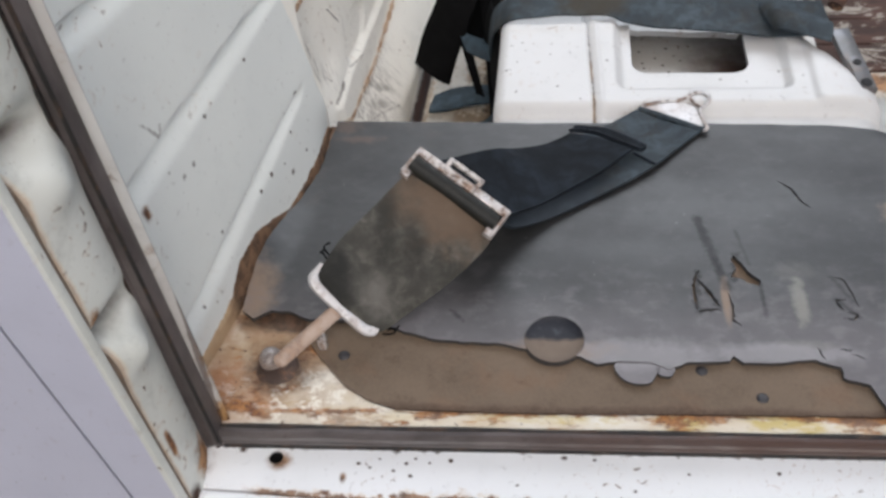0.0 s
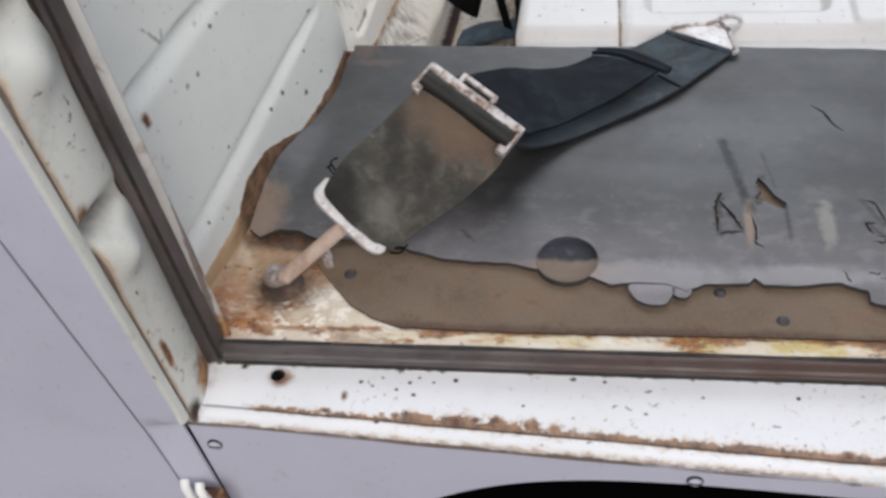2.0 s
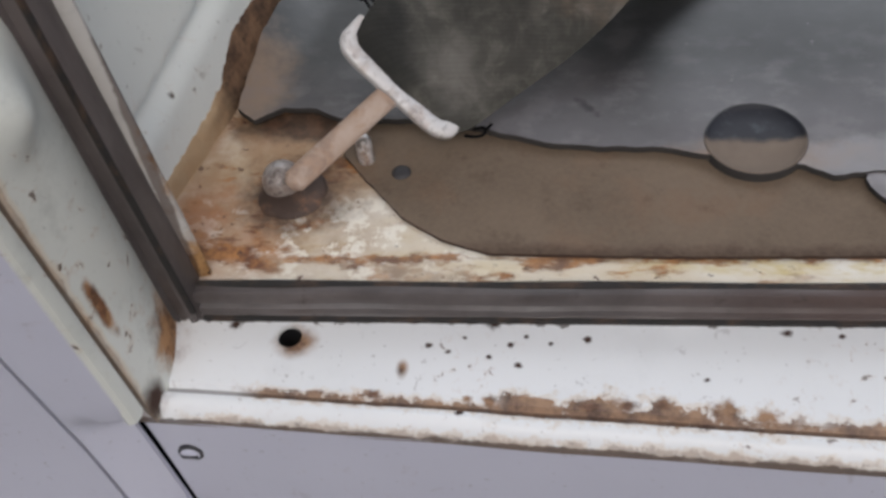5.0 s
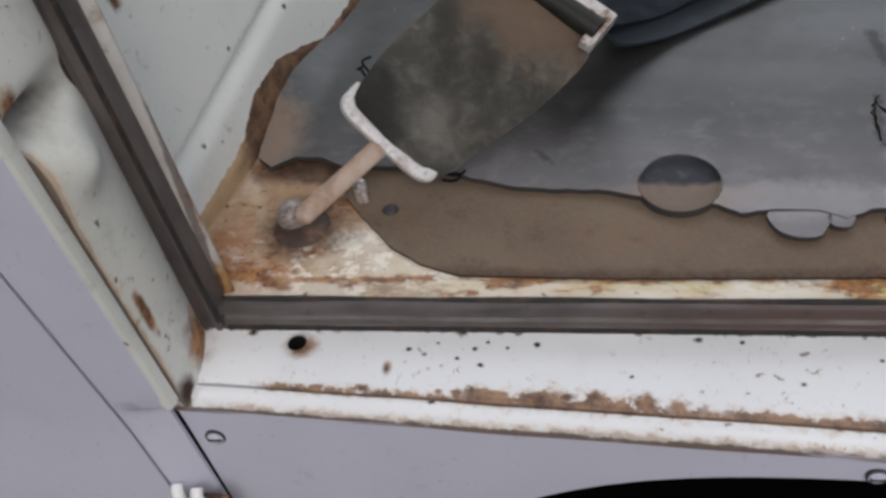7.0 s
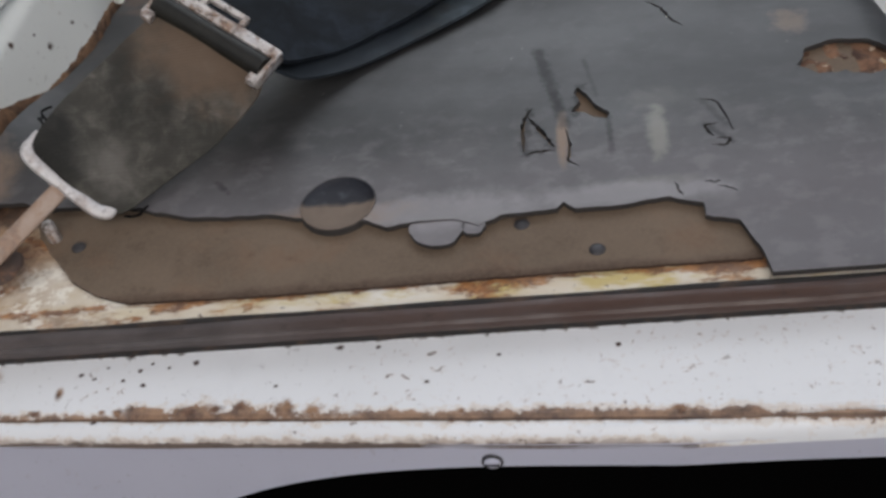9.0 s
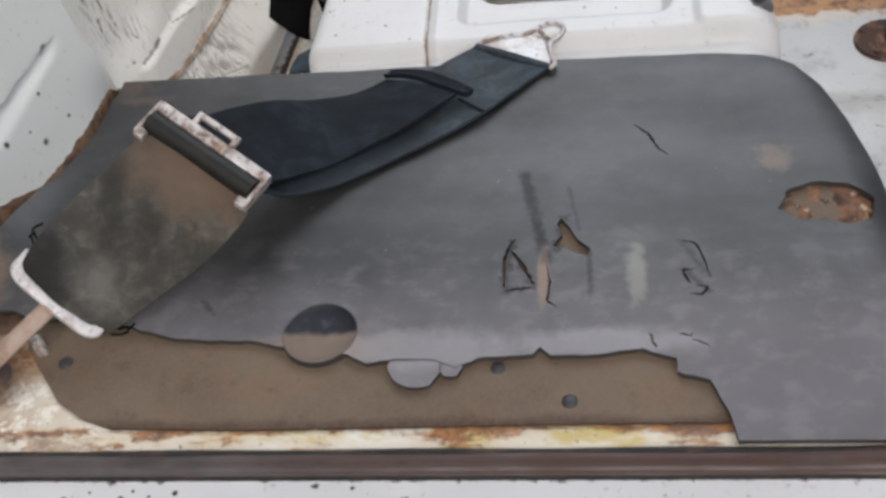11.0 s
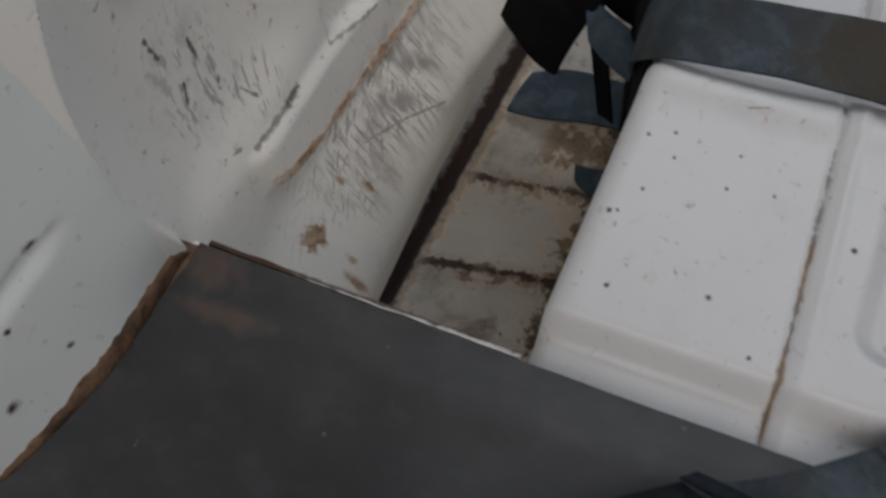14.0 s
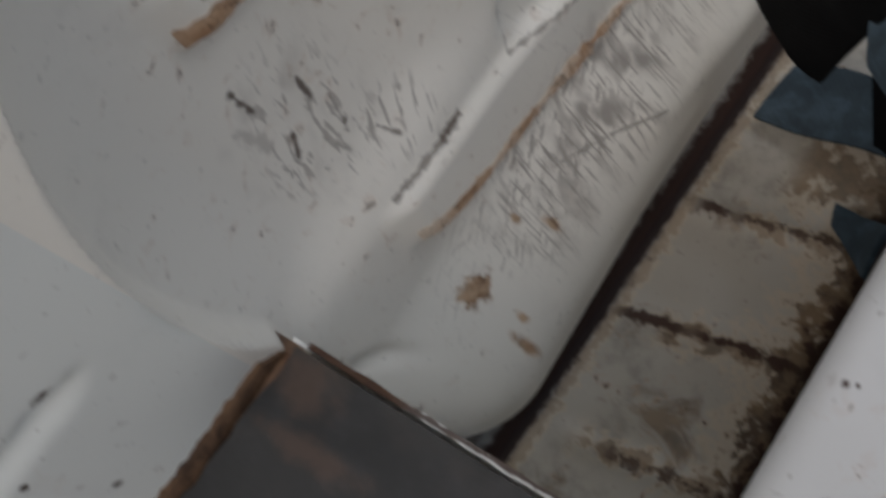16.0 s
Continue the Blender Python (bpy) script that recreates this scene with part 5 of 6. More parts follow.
mat = solo("rubber_mat", slab(outline, HOLES, mat_z, 0.0026, 0.008), M_RUBBER, "worn grey rubber floor mat, torn and cracked at the edge", "floor mat")
mat.data.materials.append(M_TORN)

board = [(0.468, -0.0505), (0.40, -0.0505), (0.30, -0.0515), (0.24, -0.0515), (0.198, -0.0505), (0.180, -0.044), (0.166, -0.034), (0.151, -0.016), (0.142, -0.004), (0.137, 0.006), (0.142, 0.05), (0.30, 0.10), (0.525, 0.12), (0.532, -0.03), (0.47, -0.034)]
under_board = solo("underlay_board", slab(ragged(board, 0.004, 0.0005, 2.0, True), [], lambda x, y: -0.0026 + 0.0003 * noise.noise(Vector((x * 40, y * 40, 2))), 0.0015, 0.03), M_BOARD, "brown fibre underlay board showing below the torn mat", "underlay")
under_board.data.materials.append(M_BOARD_EDGE)

bm = slab(ragged([(0.494, 0.056), (0.502, 0.086), (0.520, 0.091), (0.550, 0.086), (0.552, 0.056), (0.530, 0.050)], 0.004, 0.001, 1.0, True), [], lambda x, y: -0.0028 + 0.0022 * noise.noise(Vector((x * 140, y * 140, 3))) + 0.0012 * noise.noise(Vector((x * 380, y * 380, 3))) - 42.0 * max(0.0, x - 0.536) ** 2, 0.001, 0.0018)
solo("torn_padding", bm, M_CRUMBS, "crumbled brown padding showing through the torn mat", "padding")
plug = thing("floor_plug", (0.287, -0.001, -0.004), "round dished rubber plug, half covered in tan dust", "plug")
bm = bmesh.new()
disc(bm, (0.287, -0.001, 0.0), 0.0176, [(0, -0.0006), (0.6, -0.0004), (0.88, 0.0002), (0.92, 0.0008), (0.96, 0.0014), (0.985, 0.0012), (1.0, 0.0004), (1.0, -0.0035)], 48)
part("dish", bm, M_PLUG, plug)
bm = bmesh.new()
disc(bm, (0.287, -0.001, 0.0), 0.0177, [(0.980, 0.0010), (0.988, 0.0013), (1.0, 0.0008), (1.003, 0.0000), (1.0, -0.0030)], 48)
part("rim", bm, M_TORN, plug, "thin dark rubber rim")

for c, rx, ry, a in (((0.3340, -0.0230), 0.0122, 0.0104, 12), ((0.3498, -0.0232), 0.0052, 0.0046, -20)):
    pts = [(c[0] + rx * math.cos(q) * (1 + 0.12 * math.sin(3 * q)), c[1] + ry * math.sin(q) * (1 + 0.1 * math.cos(2 * q + 1))) for q in (2 * math.pi * i / 22 for i in range(22))]
    fl = solo("mat_flake", slab(ragged(pts, 0.002, 0.0004, a, True), [], lambda x, y: 0.0006 + 0.02 * (x - 0.33), 0.002, 0.006), M_FLAKE, "broken grey rubber flake lying on the underlay board", "mat flake", "flakes of the torn mat")
    fl.data.materials.append(M_TORN)
for x, y in ((0.1635, -0.0125), (0.4022, -0.039), (0.3705, -0.0205)):
    bm = bmesh.new()
    disc(bm, (x, y, -0.0027), 0.0036, [(0, 0.0013), (0.5, 0.0012), (0.85, 0.0007), (1.0, 0.0), (1.0, -0.001)], 14)
    solo("rivet", bm, M_NAIL, "dark rusty rivet head in the underlay board", "rivet", "rivets in the board")

# ---- rubber seals of the door opening ----
def seal_profile(s):
    w = 0.0005 * noise.noise(Vector((s * 22, 0, 0)))
    c = [(0.0040, -0.0150), (0.0040, -0.0056), (0.0030, -0.0030), (0.0010, -0.0024), (-0.0010, -0.0027), (-0.0020, -0.0042), (-0.0022, -0.0070), (-0.0008, -0.0084), (-0.0004, -0.0092), (-0.0018, -0.0104), (-0.0020, -0.0128), (-0.0008, -0.0138), (-0.0022, -0.0148), (-0.0022, -0.0168), (0.0010, -0.0172)]
    return [Vector((s, SILL_Y - 0.0005 + y + w, z + w)) for y, z in c]


seal = thing("door_seal", (0.30, SILL_Y, -0.02), "perished grey rubber seal round the door opening", "door seal")
part("sill_seal", extrude_profile(seal_profile, span(0.0975, 0.62, 140)), M_SEAL, seal)


def post_profile(z):
    x0, x1 = post_line(z, 0.0862, 0.0714), post_line(z, 0.0993, 0.0790)
    w = 0.0004 * noise.noise(Vector((z * 22, 3, 0)))
    m = (x0 + x1) / 2 + w
    pts = [(x0, 0.010), (x0 - 0.0003, -0.001), (x0 + 0.0016, -0.0042), (m - 0.0036, -0.0050), (m - 0.0026, -0.0030), (m + 0.0014, -0.0030), (m + 0.0024, -0.0050), (x1 - 0.0016, -0.0044), (x1, -0.001), (x1 - 0.0006, 0.010)]
    k = smooth(z, -0.0205, -0.012)
    return [Vector((m + (x - m) * (0.55 + 0.45 * k), SILL_Y + y * (0.6 + 0.4 * k), z)) for x, y in pts]


part("post_seal", extrude_profile(post_profile, span(-0.0205, 0.36, 110)), M_SEAL, seal)

for nm, f in (("seal_edge_line", lambda z: (post_line(z, 0.0868, 0.0720), SILL_Y - 0.0040, z)), ("seal_edge_line", lambda z: (post_line(z, 0.0972, 0.0769), SILL_Y - 0.0040, z))):
    part(nm, tube([f(z) for z in span(-0.010, 0.355, 14)], 0.0012, 60, 8), M_SEAL_DARK, seal, "dark line along the edge of the seal")
# on the sill, the upper tube draws the dark gap, the lower the contact shade
part("seal_edge_line", tube([(x, SILL_Y + 0.0022, -0.0036 + 0.0004 * math.sin(x * 60)) for x in span(0.100, 0.615, 20)], 0.0018, 90, 8), M_SEAL_DARK, seal, "dark line along the edge of the seal")
part("seal_edge_line", tube([(x, SILL_Y - 0.0022, -0.0156) for x in span(0.100, 0.615, 20)], 0.0013, 90, 8), M_SEAL_DARK, seal, "dark line along the edge of the seal")

# ---- seat belt on the mat ----
belt = thing("seat_belt", (0.123, -0.017, -0.004), "old seat belt half with rusty buckle, stalk and anchor bolt", "seat belt")
bm = bmesh.new()
disc(bm, (0.1250, -0.0212, -0.0042), 0.0126, [(0, 0.0024), (0.55, 0.0024), (0.80, 0.0017), (0.93, 0.0010), (1.0, 0.0), (1.0, -0.001)], 32)
for v in bm.verts:
    v.co += Vector((1, 0.8, 0.4)) * 0.0012 * noise.noise(v.co * 190)
part("washer", bm, M_BOLT, belt, "dark rust-crusted washer")
bm = bmesh.new()
disc(bm, (0.1212, -0.0178, -0.0025), 0.0072, [(0, 0.0088), (0.45, 0.0083), (0.80, 0.0066), (1.0, 0.0036), (1.0, 0.0)], 28)
part("bolt_head", bm, M_HEAD, belt, "worn steel bolt head")
bm = bmesh.new()
disc(bm, (0.1500, -0.0060, 0.0), 0.0030, [(0, 0.009), (0.7, 0.0086), (1.0, 0.007), (1.0, -0.004)], 16)
part("stud", bm, M_STEEL, belt, "bright steel stud beside the stalk")


def bar(pts, w, h, up, n=30):
    """A flat bar with rounded edges along pts."""
    c = spline(pts, n)
    bm = bmesh.new()
    rings = []
    prof = [(math.cos(a), math.sin(a)) for a in (2 * math.pi * q / 16 for q in range(16))]
    for i, p in enumerate(c):
        d = (c[min(i + 1, n - 1)] - c[max(i - 1, 0)]).normalized()
        s = d.cross(Vector(up)).normalized()
        u = s.cross(d)
        e = min(1.0, 0.45 + min(i, n - 1 - i) * 0.3)
        rings.append([bm.verts.new(p + s * w * e * math.copysign(abs(a) ** 0.6, a) + u * h * e * math.copysign(abs(b) ** 0.6, b)) for a, b in prof])
    for a, b in zip(rings, rings[1:]):
        for i in range(16):
            bm.faces.new((a[i], a[(i + 1) % 16], b[(i + 1) % 16], b[i]))
    bm.faces.new(rings[0][::-1])
    bm.faces.new(rings[-1])
    return bm


LB, RB = Vector((0.1465, 0.0112, 0.0375)), Vector((0.1800, -0.0055, 0.0095))
axis = (RB - LB).normalized()
fwd = Vector((0.52, 0.72, 0.10))
fwd = (fwd - axis * fwd.dot(axis)).normalized()
face_n = axis.cross(fwd)
part("stalk", bar([(0.1258, -0.0248, 0.0035), (0.1383, -0.0156, 0.0102), (0.1508, -0.0064, 0.0168), LB.lerp(RB, 0.50) - fwd * 0.001], 0.0044, 0.0020, face_n), M_STALK, belt, "flat tan rust-stained steel stalk")
part("bracket", bar([LB + fwd * 0.0115 + face_n * 0.001, LB + fwd * 0.006, LB + fwd * 0.0012 + axis * 0.0005, LB + axis * 0.006 - fwd * 0.0012, LB.lerp(RB, 0.5) - fwd * 0.0014, RB - axis * 0.006 - fwd * 0.0012, RB + fwd * 0.0012 - axis * 0.0005, RB - axis * 0.0006 + fwd * 0.0040], 0.0031, 0.0024, face_n, 80), M_BRACKET, belt, "pale scuffed steel loop holding the webbing")
low = [((0.1478, 0.0118, 0.0300), (0.1765, -0.0020, 0.0060)), ((0.1500, 0.0140, 0.0385), (0.1826, -0.0032, 0.0075)), ((0.1540, 0.0215, 0.0430), (0.1893, 0.0008, 0.0068)), ((0.1620, 0.0370, 0.0460), (0.2040, 0.0143, 0.0090)), ((0.1790, 0.0560, 0.0525), (0.2265, 0.0330, 0.0145)), ((0.1950, 0.0770, 0.0575), (0.2465, 0.0508, 0.0255)), ((0.2015, 0.0855, 0.0590), (0.2510, 0.0615, 0.0335))]
part("lower_webbing", ribbon(low, 80, 15, 0.0020, 0.0035, 0.0022, 1), M_BELT_BROWN, belt, "brown and olive dirt-stained webbing")
up = [((0.2075, 0.0900, 0.0530), (0.2560, 0.0640, 0.0300)), ((0.2190, 0.1010, 0.0410), (0.2640, 0.0760, 0.0160)), ((0.2460, 0.1230, 0.0270), (0.2860, 0.0960, 0.0050)), ((0.2700, 0.1490, 0.0075), (0.3260, 0.1240, 0.0042)), ((0.2985, 0.1735, 0.0040), (0.3545, 0.1465, 0.0042)), ((0.3240, 0.1885, 0.0040), (0.3725, 0.1660, 0.0040)), ((0.3485, 0.2070, 0.0048), (0.3900, 0.1840, 0.0044))]
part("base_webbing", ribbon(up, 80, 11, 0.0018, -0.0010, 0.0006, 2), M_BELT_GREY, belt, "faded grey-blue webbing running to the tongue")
over = [((0.2080, 0.0905, 0.0600), (0.2565, 0.0645, 0.0370)), ((0.2170, 0.1005, 0.0505), (0.2610, 0.0785, 0.0250)), ((0.2450, 0.1240, 0.0380), (0.2780, 0.0985, 0.0140)), ((0.2650, 0.1480, 0.0180), (0.2990, 0.1170, 0.0120)), ((0.2810, 0.1630, 0.0090), (0.3190, 0.1340, 0.0112)), ((0.2985, 0.1755, 0.0085), (0.3400, 0.1560, 0.0105))]
part("over_webbing", ribbon(over, 70, 11, 0.0022, 0.0012, 0.0014, 3), M_BELT_DARK, belt, "dark blue webbing folded over the faded length")
kl, kr = Vector((0.2975, 0.1755, 0.0110)), Vector((0.3440, 0.1545, 0.0115))
part("keeper", ribbon([(kl, kl + Vector((0.004, 0.003, 0.0008))), (kl.lerp(kr, 0.35) + Vector((0.001, 0.003, 0.0012)), kl.lerp(kr, 0.35) + Vector((0.007, 0.007, 0.0012))), (kl.lerp(kr, 0.7) + Vector((0, 0.001, 0.001)), kl.lerp(kr, 0.7) + Vector((0.007, 0.006, 0.0))), (kr, kr + Vector((0.005, 0.004, -0.001)))], 40, 7, 0.0032, 0.0012), M_BELT_DARK, belt, "dark folded hem of the webbing")
part("stitch_seam", tube([(0.3405, 0.1575, 0.0064), (0.3480, 0.1515, 0.0062), (0.3548, 0.1462, 0.0060)], 0.0009, 12, 8), M_BELT_DARK, belt, "dark stitched seam")
hem_l, hem_r = Vector((0.3470, 0.2058, 0.0052)), Vector((0.3895, 0.1826, 0.0050))
part("end_hem", tube([hem_l, hem_l.lerp(hem_r, 0.5) + Vector((0, 0, 0.0004)), hem_r], 0.0022, 16, 10, 0.8), M_BELT_GREY, belt)

# frayed threads at the lower end of the webbing
for pts in (((0.1545, 0.0225, 0.0435), (0.1520, 0.0265, 0.0440), (0.1500, 0.0285, 0.0425), (0.1512, 0.0320, 0.0410)), ((0.1560, 0.0245, 0.0440), (0.1525, 0.0290, 0.0455), (0.1530, 0.0330, 0.0445), (0.1552, 0.0350, 0.0440)), ((0.1890, 0.0010, 0.0050), (0.1915, 0.0035, 0.0036), (0.1935, 0.0035, 0.0032), (0.1950, 0.0060, 0.0030)), ((0.1860, -0.0020, 0.0050), (0.1895, -0.0010, 0.0034), (0.1925, 0.0005, 0.0030), (0.1930, 0.0025, 0.0030))):
    part("frayed_thread", tube(pts, 0.0006, 18, 6), M_BLACKWEB, belt, "dark frayed thread")

# adjuster buckle: two side plates, a cross bar with a grip loop, and a roller
bt, br = Vector((0.2055, 0.0955, 0.0630)), Vector((0.2592, 0.0665, 0.0375))
ax = (br - bt).normalized()
ay = (fwd - ax * fwd.dot(ax)).normalized()
az = ax.cross(ay)
fm = Matrix((ax, ay, az)).transposed().to_4x4()
fm.translation = bt
L = (br - bt).length
bm = box(bmesh.new(), (0.0, -0.0050, -0.0010), (L, 0.0010, 0.0032), 0.0010, fm)
buckle = part("buckle", bm, M_STEEL, belt, "rusty steel adjuster buckle")
for nm, a, b in (("side_plate", (-0.0012, -0.0200, -0.0045), (0.0012, 0.0005, 0.0036)), ("side_plate", (L - 0.0012, -0.0200, -0.0045), (L + 0.0012, 0.0005, 0.0036)), ("lug", (-0.0005, -0.0215, -0.0020), (0.0050, -0.0165, 0.0030)), ("lug", (L - 0.0050, -0.0215, -0.0020), (L + 0.0005, -0.0165, 0.0030)), ("grip_arm", (0.0175, 0.0005, -0.0008), (0.0205, 0.0062, 0.0026)), ("grip_arm", (0.0400, 0.0005, -0.0008), (0.0430, 0.0062, 0.0026)), ("grip_bar", (0.0175, 0.0048, -0.0008), (0.0430, 0.0078, 0.0026))):
    part(nm, box(bmesh.new(), a, b, 0.0008, fm), M_STEEL, buckle)
part("roller", tube([fm @ Vector((0.0015, -0.0110, 0.0010)), fm @ Vector((L / 2, -0.0110, 0.0010)), fm @ Vector((L - 0.0015, -0.0110, 0.0010))], 0.0056, 10, 18), M_ROLLER, buckle, "dark rubbed roller bar")

# tongue: bent rod round a plate, ending in an eye
plate = [(0.3490, 0.2075), (0.3640, 0.2128), (0.3770, 0.2140), (0.3862, 0.2080), (0.3882, 0.1960), (0.3900, 0.1850)]
tongue = part("tongue", slab(plate, [], lambda x, y: 0.0046, 0.0014, 0.006), M_BRACKET, belt, "scuffed pale steel tongue plate")
rod = [(0.3490, 0.2085), (0.3640, 0.2138), (0.3765, 0.2152), (0.3845, 0.2215), (0.3915, 0.2236), (0.3968, 0.2190), (0.3955, 0.2118), (0.3895, 0.2040), (0.3905, 0.1930), (0.3925, 0.1850), (0.3895, 0.1815)]
part("rim_rod", tube([(x, y, 0.0052) for x, y in rod], 0.0013, 80, 8), M_STEEL, tongue)
part("eye_bar", tube([(0.3830, 0.2190, 0.0050), (0.3855, 0.2125, 0.0052), (0.3900, 0.2060, 0.0052)], 0.0012, 14, 8), M_STEEL, tongue)

# ---- straps over the cover ----
strap = thing("lap_strap", (0.38, 0.32, 0.01), "faded blue webbing strap lying across the white cover", "strap")
run = [((0.234, 0.380, -0.060), (0.2360, 0.350, -0.062)), ((0.2375, 0.352, -0.016), (0.2385, 0.326, -0.020)), ((0.252, 0.338, 0.010), (0.252, 0.314, 0.005)), ((0.285, 0.342, 0.012), (0.284, 0.3155, 0.008)), ((0.325, 0.345, 0.013), (0.325, 0.3165, 0.008)), ((0.347, 0.341, 0.013), (0.344, 0.3060, 0.008)), ((0.381, 0.336, 0.013), (0.376, 0.2980, 0.008)), ((0.440, 0.329, 0.012), (0.438, 0.2885, 0.008)), ((0.490, 0.325, 0.012), (0.494, 0.2860, 0.009))]
part("webbing", ribbon(run, 110, 11, 0.0018, 0.0, 0.0016, 5), M_BELT_GREY, strap)
part("flap", ribbon([((0.444, 0.322, 0.013), (0.449, 0.290, 0.013)), ((0.452, 0.310, 0.021), (0.456, 0.282, 0.017)), ((0.470, 0.298, 0.022), (0.472, 0.274, 0.017)), ((0.492, 0.291, 0.016), (0.489, 0.272, 0.013))], 40, 9, 0.0018, 0.0025, 0.0012, 6), M_BELT_GREY, strap, "curled pale blue webbing end")
em = look((0.5030, 0.2560, 0.0060), (0.5125, 0.2080, -0.0020))
cl = part("end_buckle", box(bmesh.new(), (-0.0068, -0.0030, -0.0300), (0.0068, 0.0030, 0.0320), 0.0010, em), M_GUNMETAL, strap, "dull dark steel end buckle")
part("cover_plate", box(bmesh.new(), (-0.0058, 0.0030, -0.0290), (0.0058, 0.0042, 0.0020), 0.0006, em), M_GUNMETAL, cl)
bm = bmesh.new()
disc(bm, (0, 0, 0), 0.0032, [(0, 0.0006), (0.8, 0.0006), (1.0, 0.0)], 16, em @ pose(0, 0.0042, -0.004, -90, 0, 0))
part("button", bm, M_BLACK, cl, "black round release button")
bm = bmesh.new()
disc(bm, (0, 0, 0), 0.0042, [(0, 0.0008), (0.8, 0.0008), (1.0, 0.0)], 16, em @ pose(0, 0.0042, -0.024, -90, 0, 0))
part("pivot", bm, M_BLACK, cl)
part("pin_roll", tube([(0.4960, 0.3060, 0.0200), (0.5000, 0.3130, 0.0240), (0.5035, 0.3190, 0.0280)], 0.0060, 10, 14), M_RUSTIRON, strap, "dark brown rusty pin")

dark = thing("hanging_strap", (0.20, 0.36, -0.117), "black webbing straps hanging into the channel", "strap")
part("wide_strap", ribbon([((0.1680, 0.3780, -0.080), (0.1980, 0.3640, -0.094)), ((0.1775, 0.3800, -0.050), (0.2085, 0.3620, -0.058)), ((0.1960, 0.385, -0.006), (0.2250, 0.366, -0.010)), ((0.212, 0.42, 0.035), (0.246, 0.405, 0.028)), ((0.227, 0.50, 0.070), (0.265, 0.48, 0.060))], 50, 9, 0.002, 0.004, 0.003, 8), M_BLACKWEB, dark)
part("thin_strap", ribbon([((0.2345, 0.338, -0.110), (0.2385, 0.336, -0.110)), ((0.2325, 0.350, -0.080), (0.2400, 0.347, -0.080)), ((0.2300, 0.362, -0.038), (0.2420, 0.357, -0.040)), ((0.224, 0.40, 0.0), (0.246, 0.39, -0.004)), ((0.228, 0.48, 0.05), (0.252, 0.47, 0.045))], 50, 7, 0.002, 0.002, 0.002, 9), M_BLACKWEB, dark)
# two black ribbons added to fill the dark hollow beside the cover
part("rear_fill_strap", ribbon([((0.2040, 0.386, -0.058), (0.2330, 0.374, -0.062)), ((0.2050, 0.398, -0.030), (0.2370, 0.386, -0.034)), ((0.2080, 0.425, 0.005), (0.2430, 0.412, 0.000)), ((0.214, 0.49, 0.060), (0.255, 0.475, 0.052))], 40, 7, 0.002, 0.003, 0.002, 12), M_BLACKWEB, dark)
part("side_fill_strap", ribbon([((0.2360, 0.366, -0.010), (0.2460, 0.318, -0.014)), ((0.2330, 0.362, -0.030), (0.2440, 0.312, -0.036)), ((0.2330, 0.357, -0.055), (0.2425, 0.314, -0.060)), ((0.2340, 0.350, -0.078), (0.2405, 0.324, -0.081))], 30, 7, 0.002, 0.001, 0.002, 14), M_BLACKWEB, dark)
part("blue_loop", ribbon([((0.2085, 0.370, -0.042), (0.2150, 0.352, -0.050)), ((0.2205, 0.363, -0.043), (0.2245, 0.346, -0.052)), ((0.2335, 0.359, -0.046), (0.2350, 0.342, -0.054))], 24, 7, 0.0018, 0.003), M_BELT_BLUE, dark, "blue webbing loop")
part("bent_strap", ribbon([((0.200, 0.395, -0.010), (0.209, 0.390, -0.012)), ((0.205, 0.376, -0.030), (0.213, 0.371, -0.032)), ((0.213, 0.364, -0.066), (0.221, 0.360, -0.067)), ((0.222, 0.350, -0.094), (0.229, 0.348, -0.096))], 30, 5, 0.002, 0.001), M_BLACKWEB, dark)
part("floor_strap", ribbon([((0.1826, 0.3752, -0.1150), (0.1787, 0.3520, -0.1155)), ((0.198, 0.379, -0.112), (0.198, 0.3515, -0.1135)), ((0.215, 0.378, -0.108), (0.216, 0.3535, -0.110)), ((0.236, 0.374, -0.103), (0.233, 0.353, -0.106))], 40, 9, 0.002, 0.0015, 0.002, 4), M_BELT_BLUE, dark, "grey-blue webbing end lying on the channel floor")
part("strap_scrap", ribbon([((0.2180, 0.334, -0.114), (0.2200, 0.326, -0.114)), ((0.228, 0.332, -0.110), (0.231, 0.318, -0.112)), ((0.239, 0.328, -0.098), (0.238, 0.310, -0.102))], 24, 5, 0.002, 0.001, 0.001, 7), M_BELT_BLUE, dark)

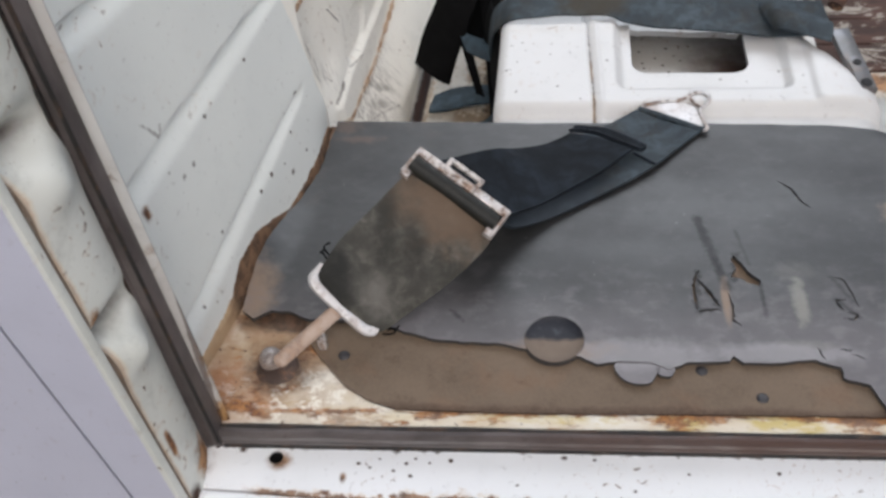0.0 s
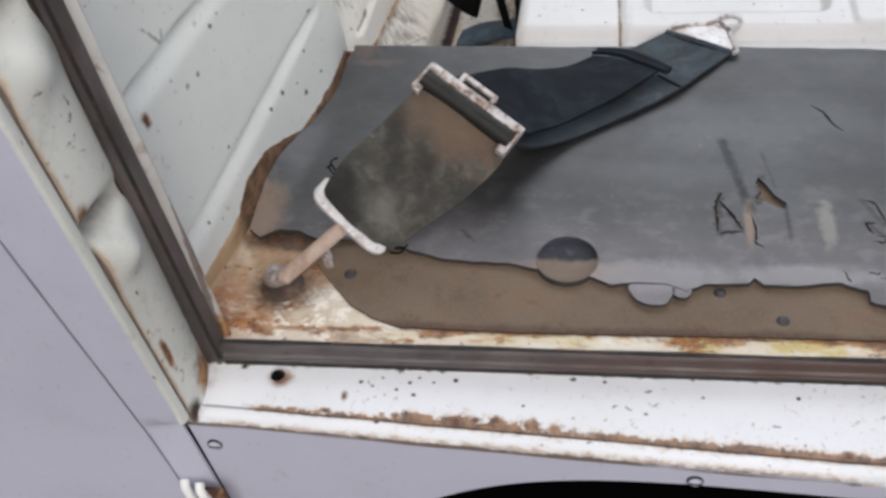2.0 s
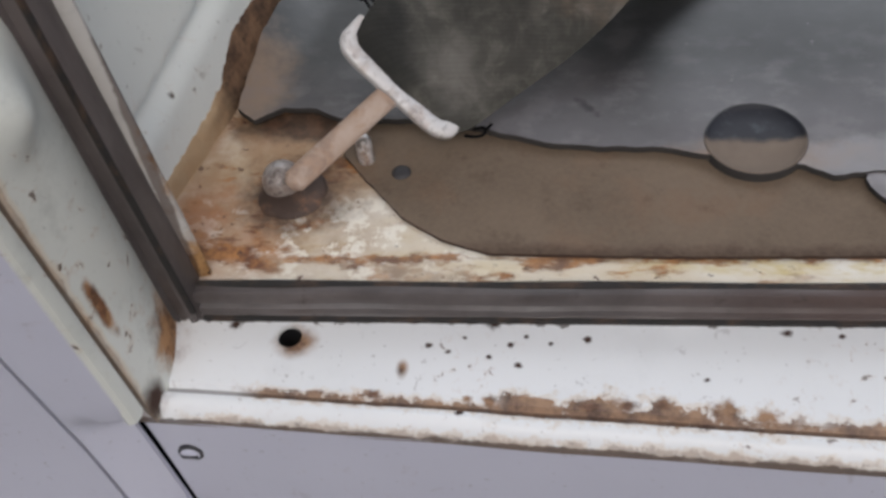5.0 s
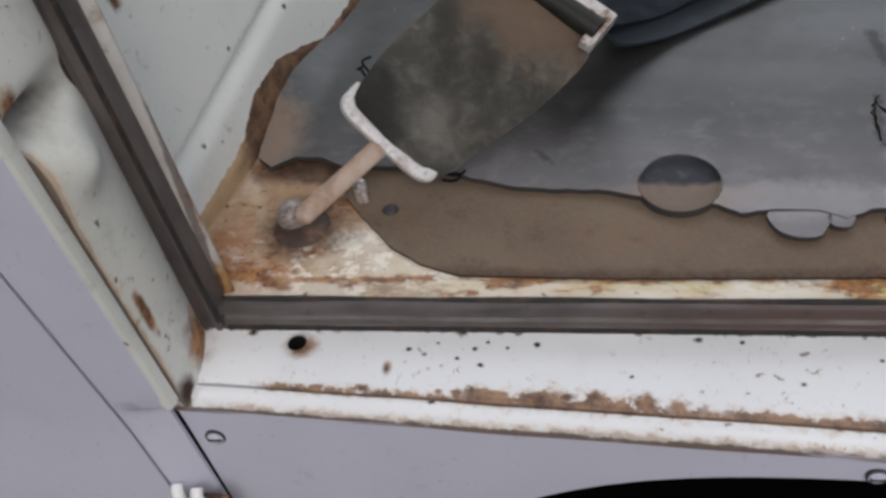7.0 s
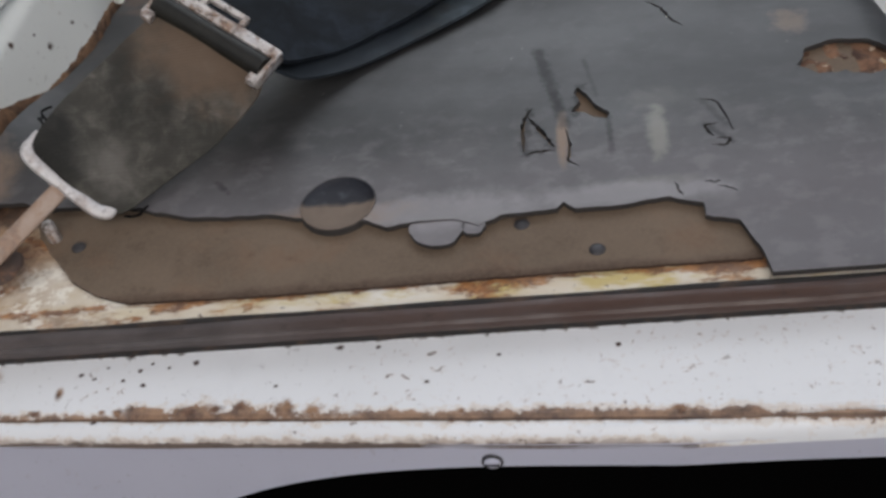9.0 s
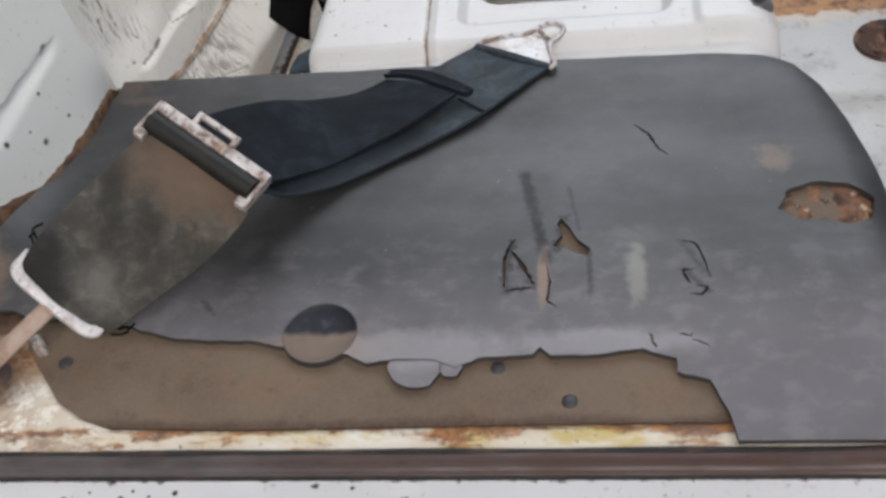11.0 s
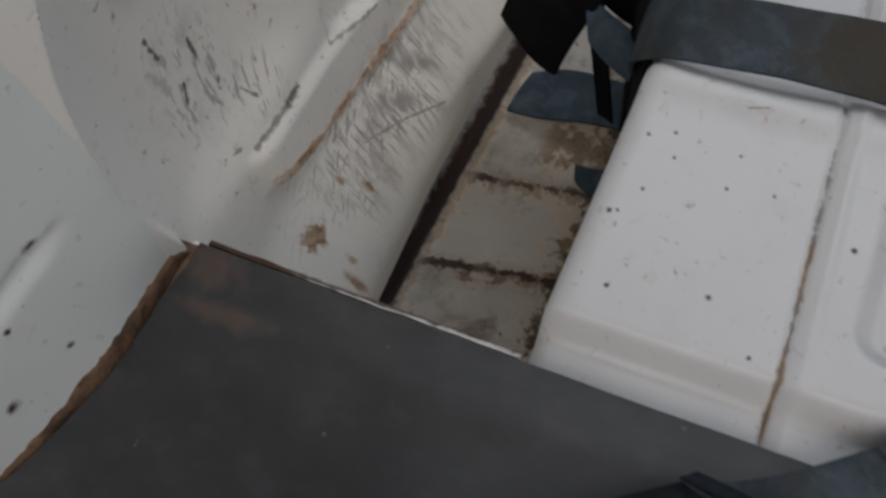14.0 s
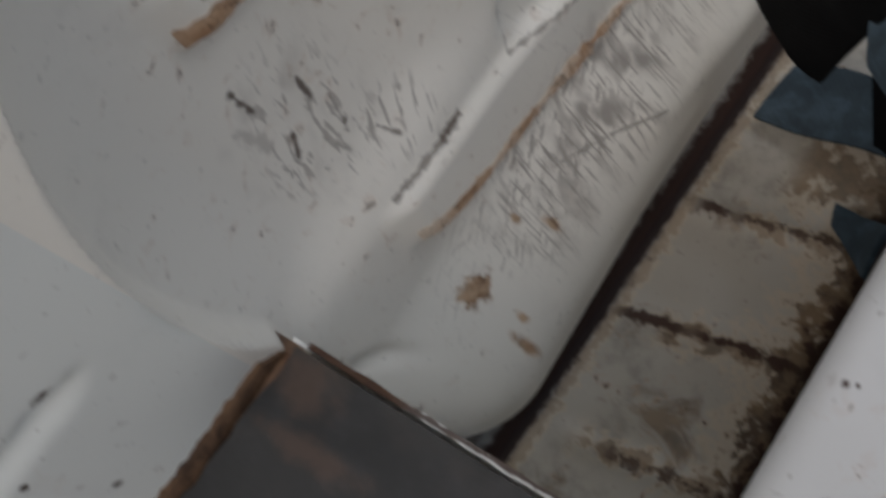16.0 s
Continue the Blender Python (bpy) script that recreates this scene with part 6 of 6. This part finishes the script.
# ---- foot well fittings ----
mount = thing("floor_mount", (0.592, 0.270, -0.060), "rusted iron tube on a round flange, bolted to the floor", "floor mount")
bm = bmesh.new()
disc(bm, (0.5935, 0.272, -0.060), 0.021, [(0, 0.004), (0.55, 0.004), (0.85, 0.003), (0.97, 0.0025), (1.0, 0.001), (1.0, -0.001)], 36)
part("flange", bm, M_RUSTIRON, mount)
part("tube", tube([(0.600, 0.270, -0.058), (0.604, 0.280, -0.030), (0.612, 0.296, 0.010), (0.626, 0.320, 0.070)], 0.0105, 30, 18), M_RUSTIRON, mount)
for a in (150, 235, 320):
    bm = bmesh.new()
    disc(bm, (0.5935 + 0.0165 * math.cos(radians(a)), 0.272 + 0.0165 * math.sin(radians(a)), -0.0570), 0.0028, [(0, 0.0016), (0.8, 0.0014), (1.0, 0.0), (1.0, -0.001)], 8)
    part("bolt", bm, M_RUSTIRON, mount)
for i, (y0, y1) in enumerate(((0.3315, 0.366), (0.368, 0.402), (0.404, 0.438), (0.440, 0.474))):
    bm = sheet(lambda x, y: (x, y, -0.0585 + 0.0008 * noise.noise(Vector((x * 30, y * 60, i)))), span(0.500, 0.90, 40), span(y0, y1, 6), 0.006)
    solo("floor_board", bm, M_PEELED, "rust-brown board with peeling cream paint", "board", "boards of the far floor")

# ---- sill fittings ----
for x, z in ((0.0962, -0.0432), (0.3556, -0.0366)):
    bm = bmesh.new()
    m = Matrix.Translation((x, skin_y(x, z) - 0.0006, z)) @ pose(0, 0, 0, 90, 0, 0)
    disc(bm, (0, 0, 0), 0.0038, [(0, 0.0014), (0.5, 0.0013), (0.8, 0.0008), (1.0, 0.0), (1.0, -0.0015)], 18, m)
    sc = thing("screw", (x, skin_y(x, z), z), "lilac-painted round screw head in the sill panel", "screw", "screws of the sill panel")
    part("head", bm, M_LILAC, sc)
    # dark disc added behind the head to draw its dark outline
    bm = bmesh.new()
    disc(bm, (0, 0, 0), 0.0044, [(0, 0.0004), (0.9, 0.0004), (1.0, 0.0), (1.0, -0.0012)], 18, m)
    part("washer", bm, M_NAIL, sc, "dark ring that draws the outline of the screw head")
    part("slot", box(bmesh.new(), (-0.0028, -0.0005, 0.0006), (0.0028, 0.0005, 0.0017), 0.0, m), M_NAIL, sc)
clip = thing("panel_clip", (0.0845, -0.1185, -0.075), "white double loop clip on a rusty plate at the panel gap", "clip")
for x in (0.0768, 0.0848):
    part("loop", tube([(x, -0.1165, -0.0625 - (x - 0.0768) * 0.3), (x + 0.0006, -0.1198, -0.0645 - (x - 0.0768) * 0.3), (x + 0.0020, -0.1212, -0.0700), (x + 0.0042, -0.1215, -0.0780), (x + 0.0066, -0.1205, -0.0880), (x + 0.0072, -0.1180, -0.0900)], 0.0028, 30, 12), M_WHITE, clip)
part("plate", box(bmesh.new(), (0.0845, -0.1195, -0.0880), (0.0985, -0.1165, -0.0680), 0.0010), M_RUSTIRON, clip, "rust-brown backing plate")
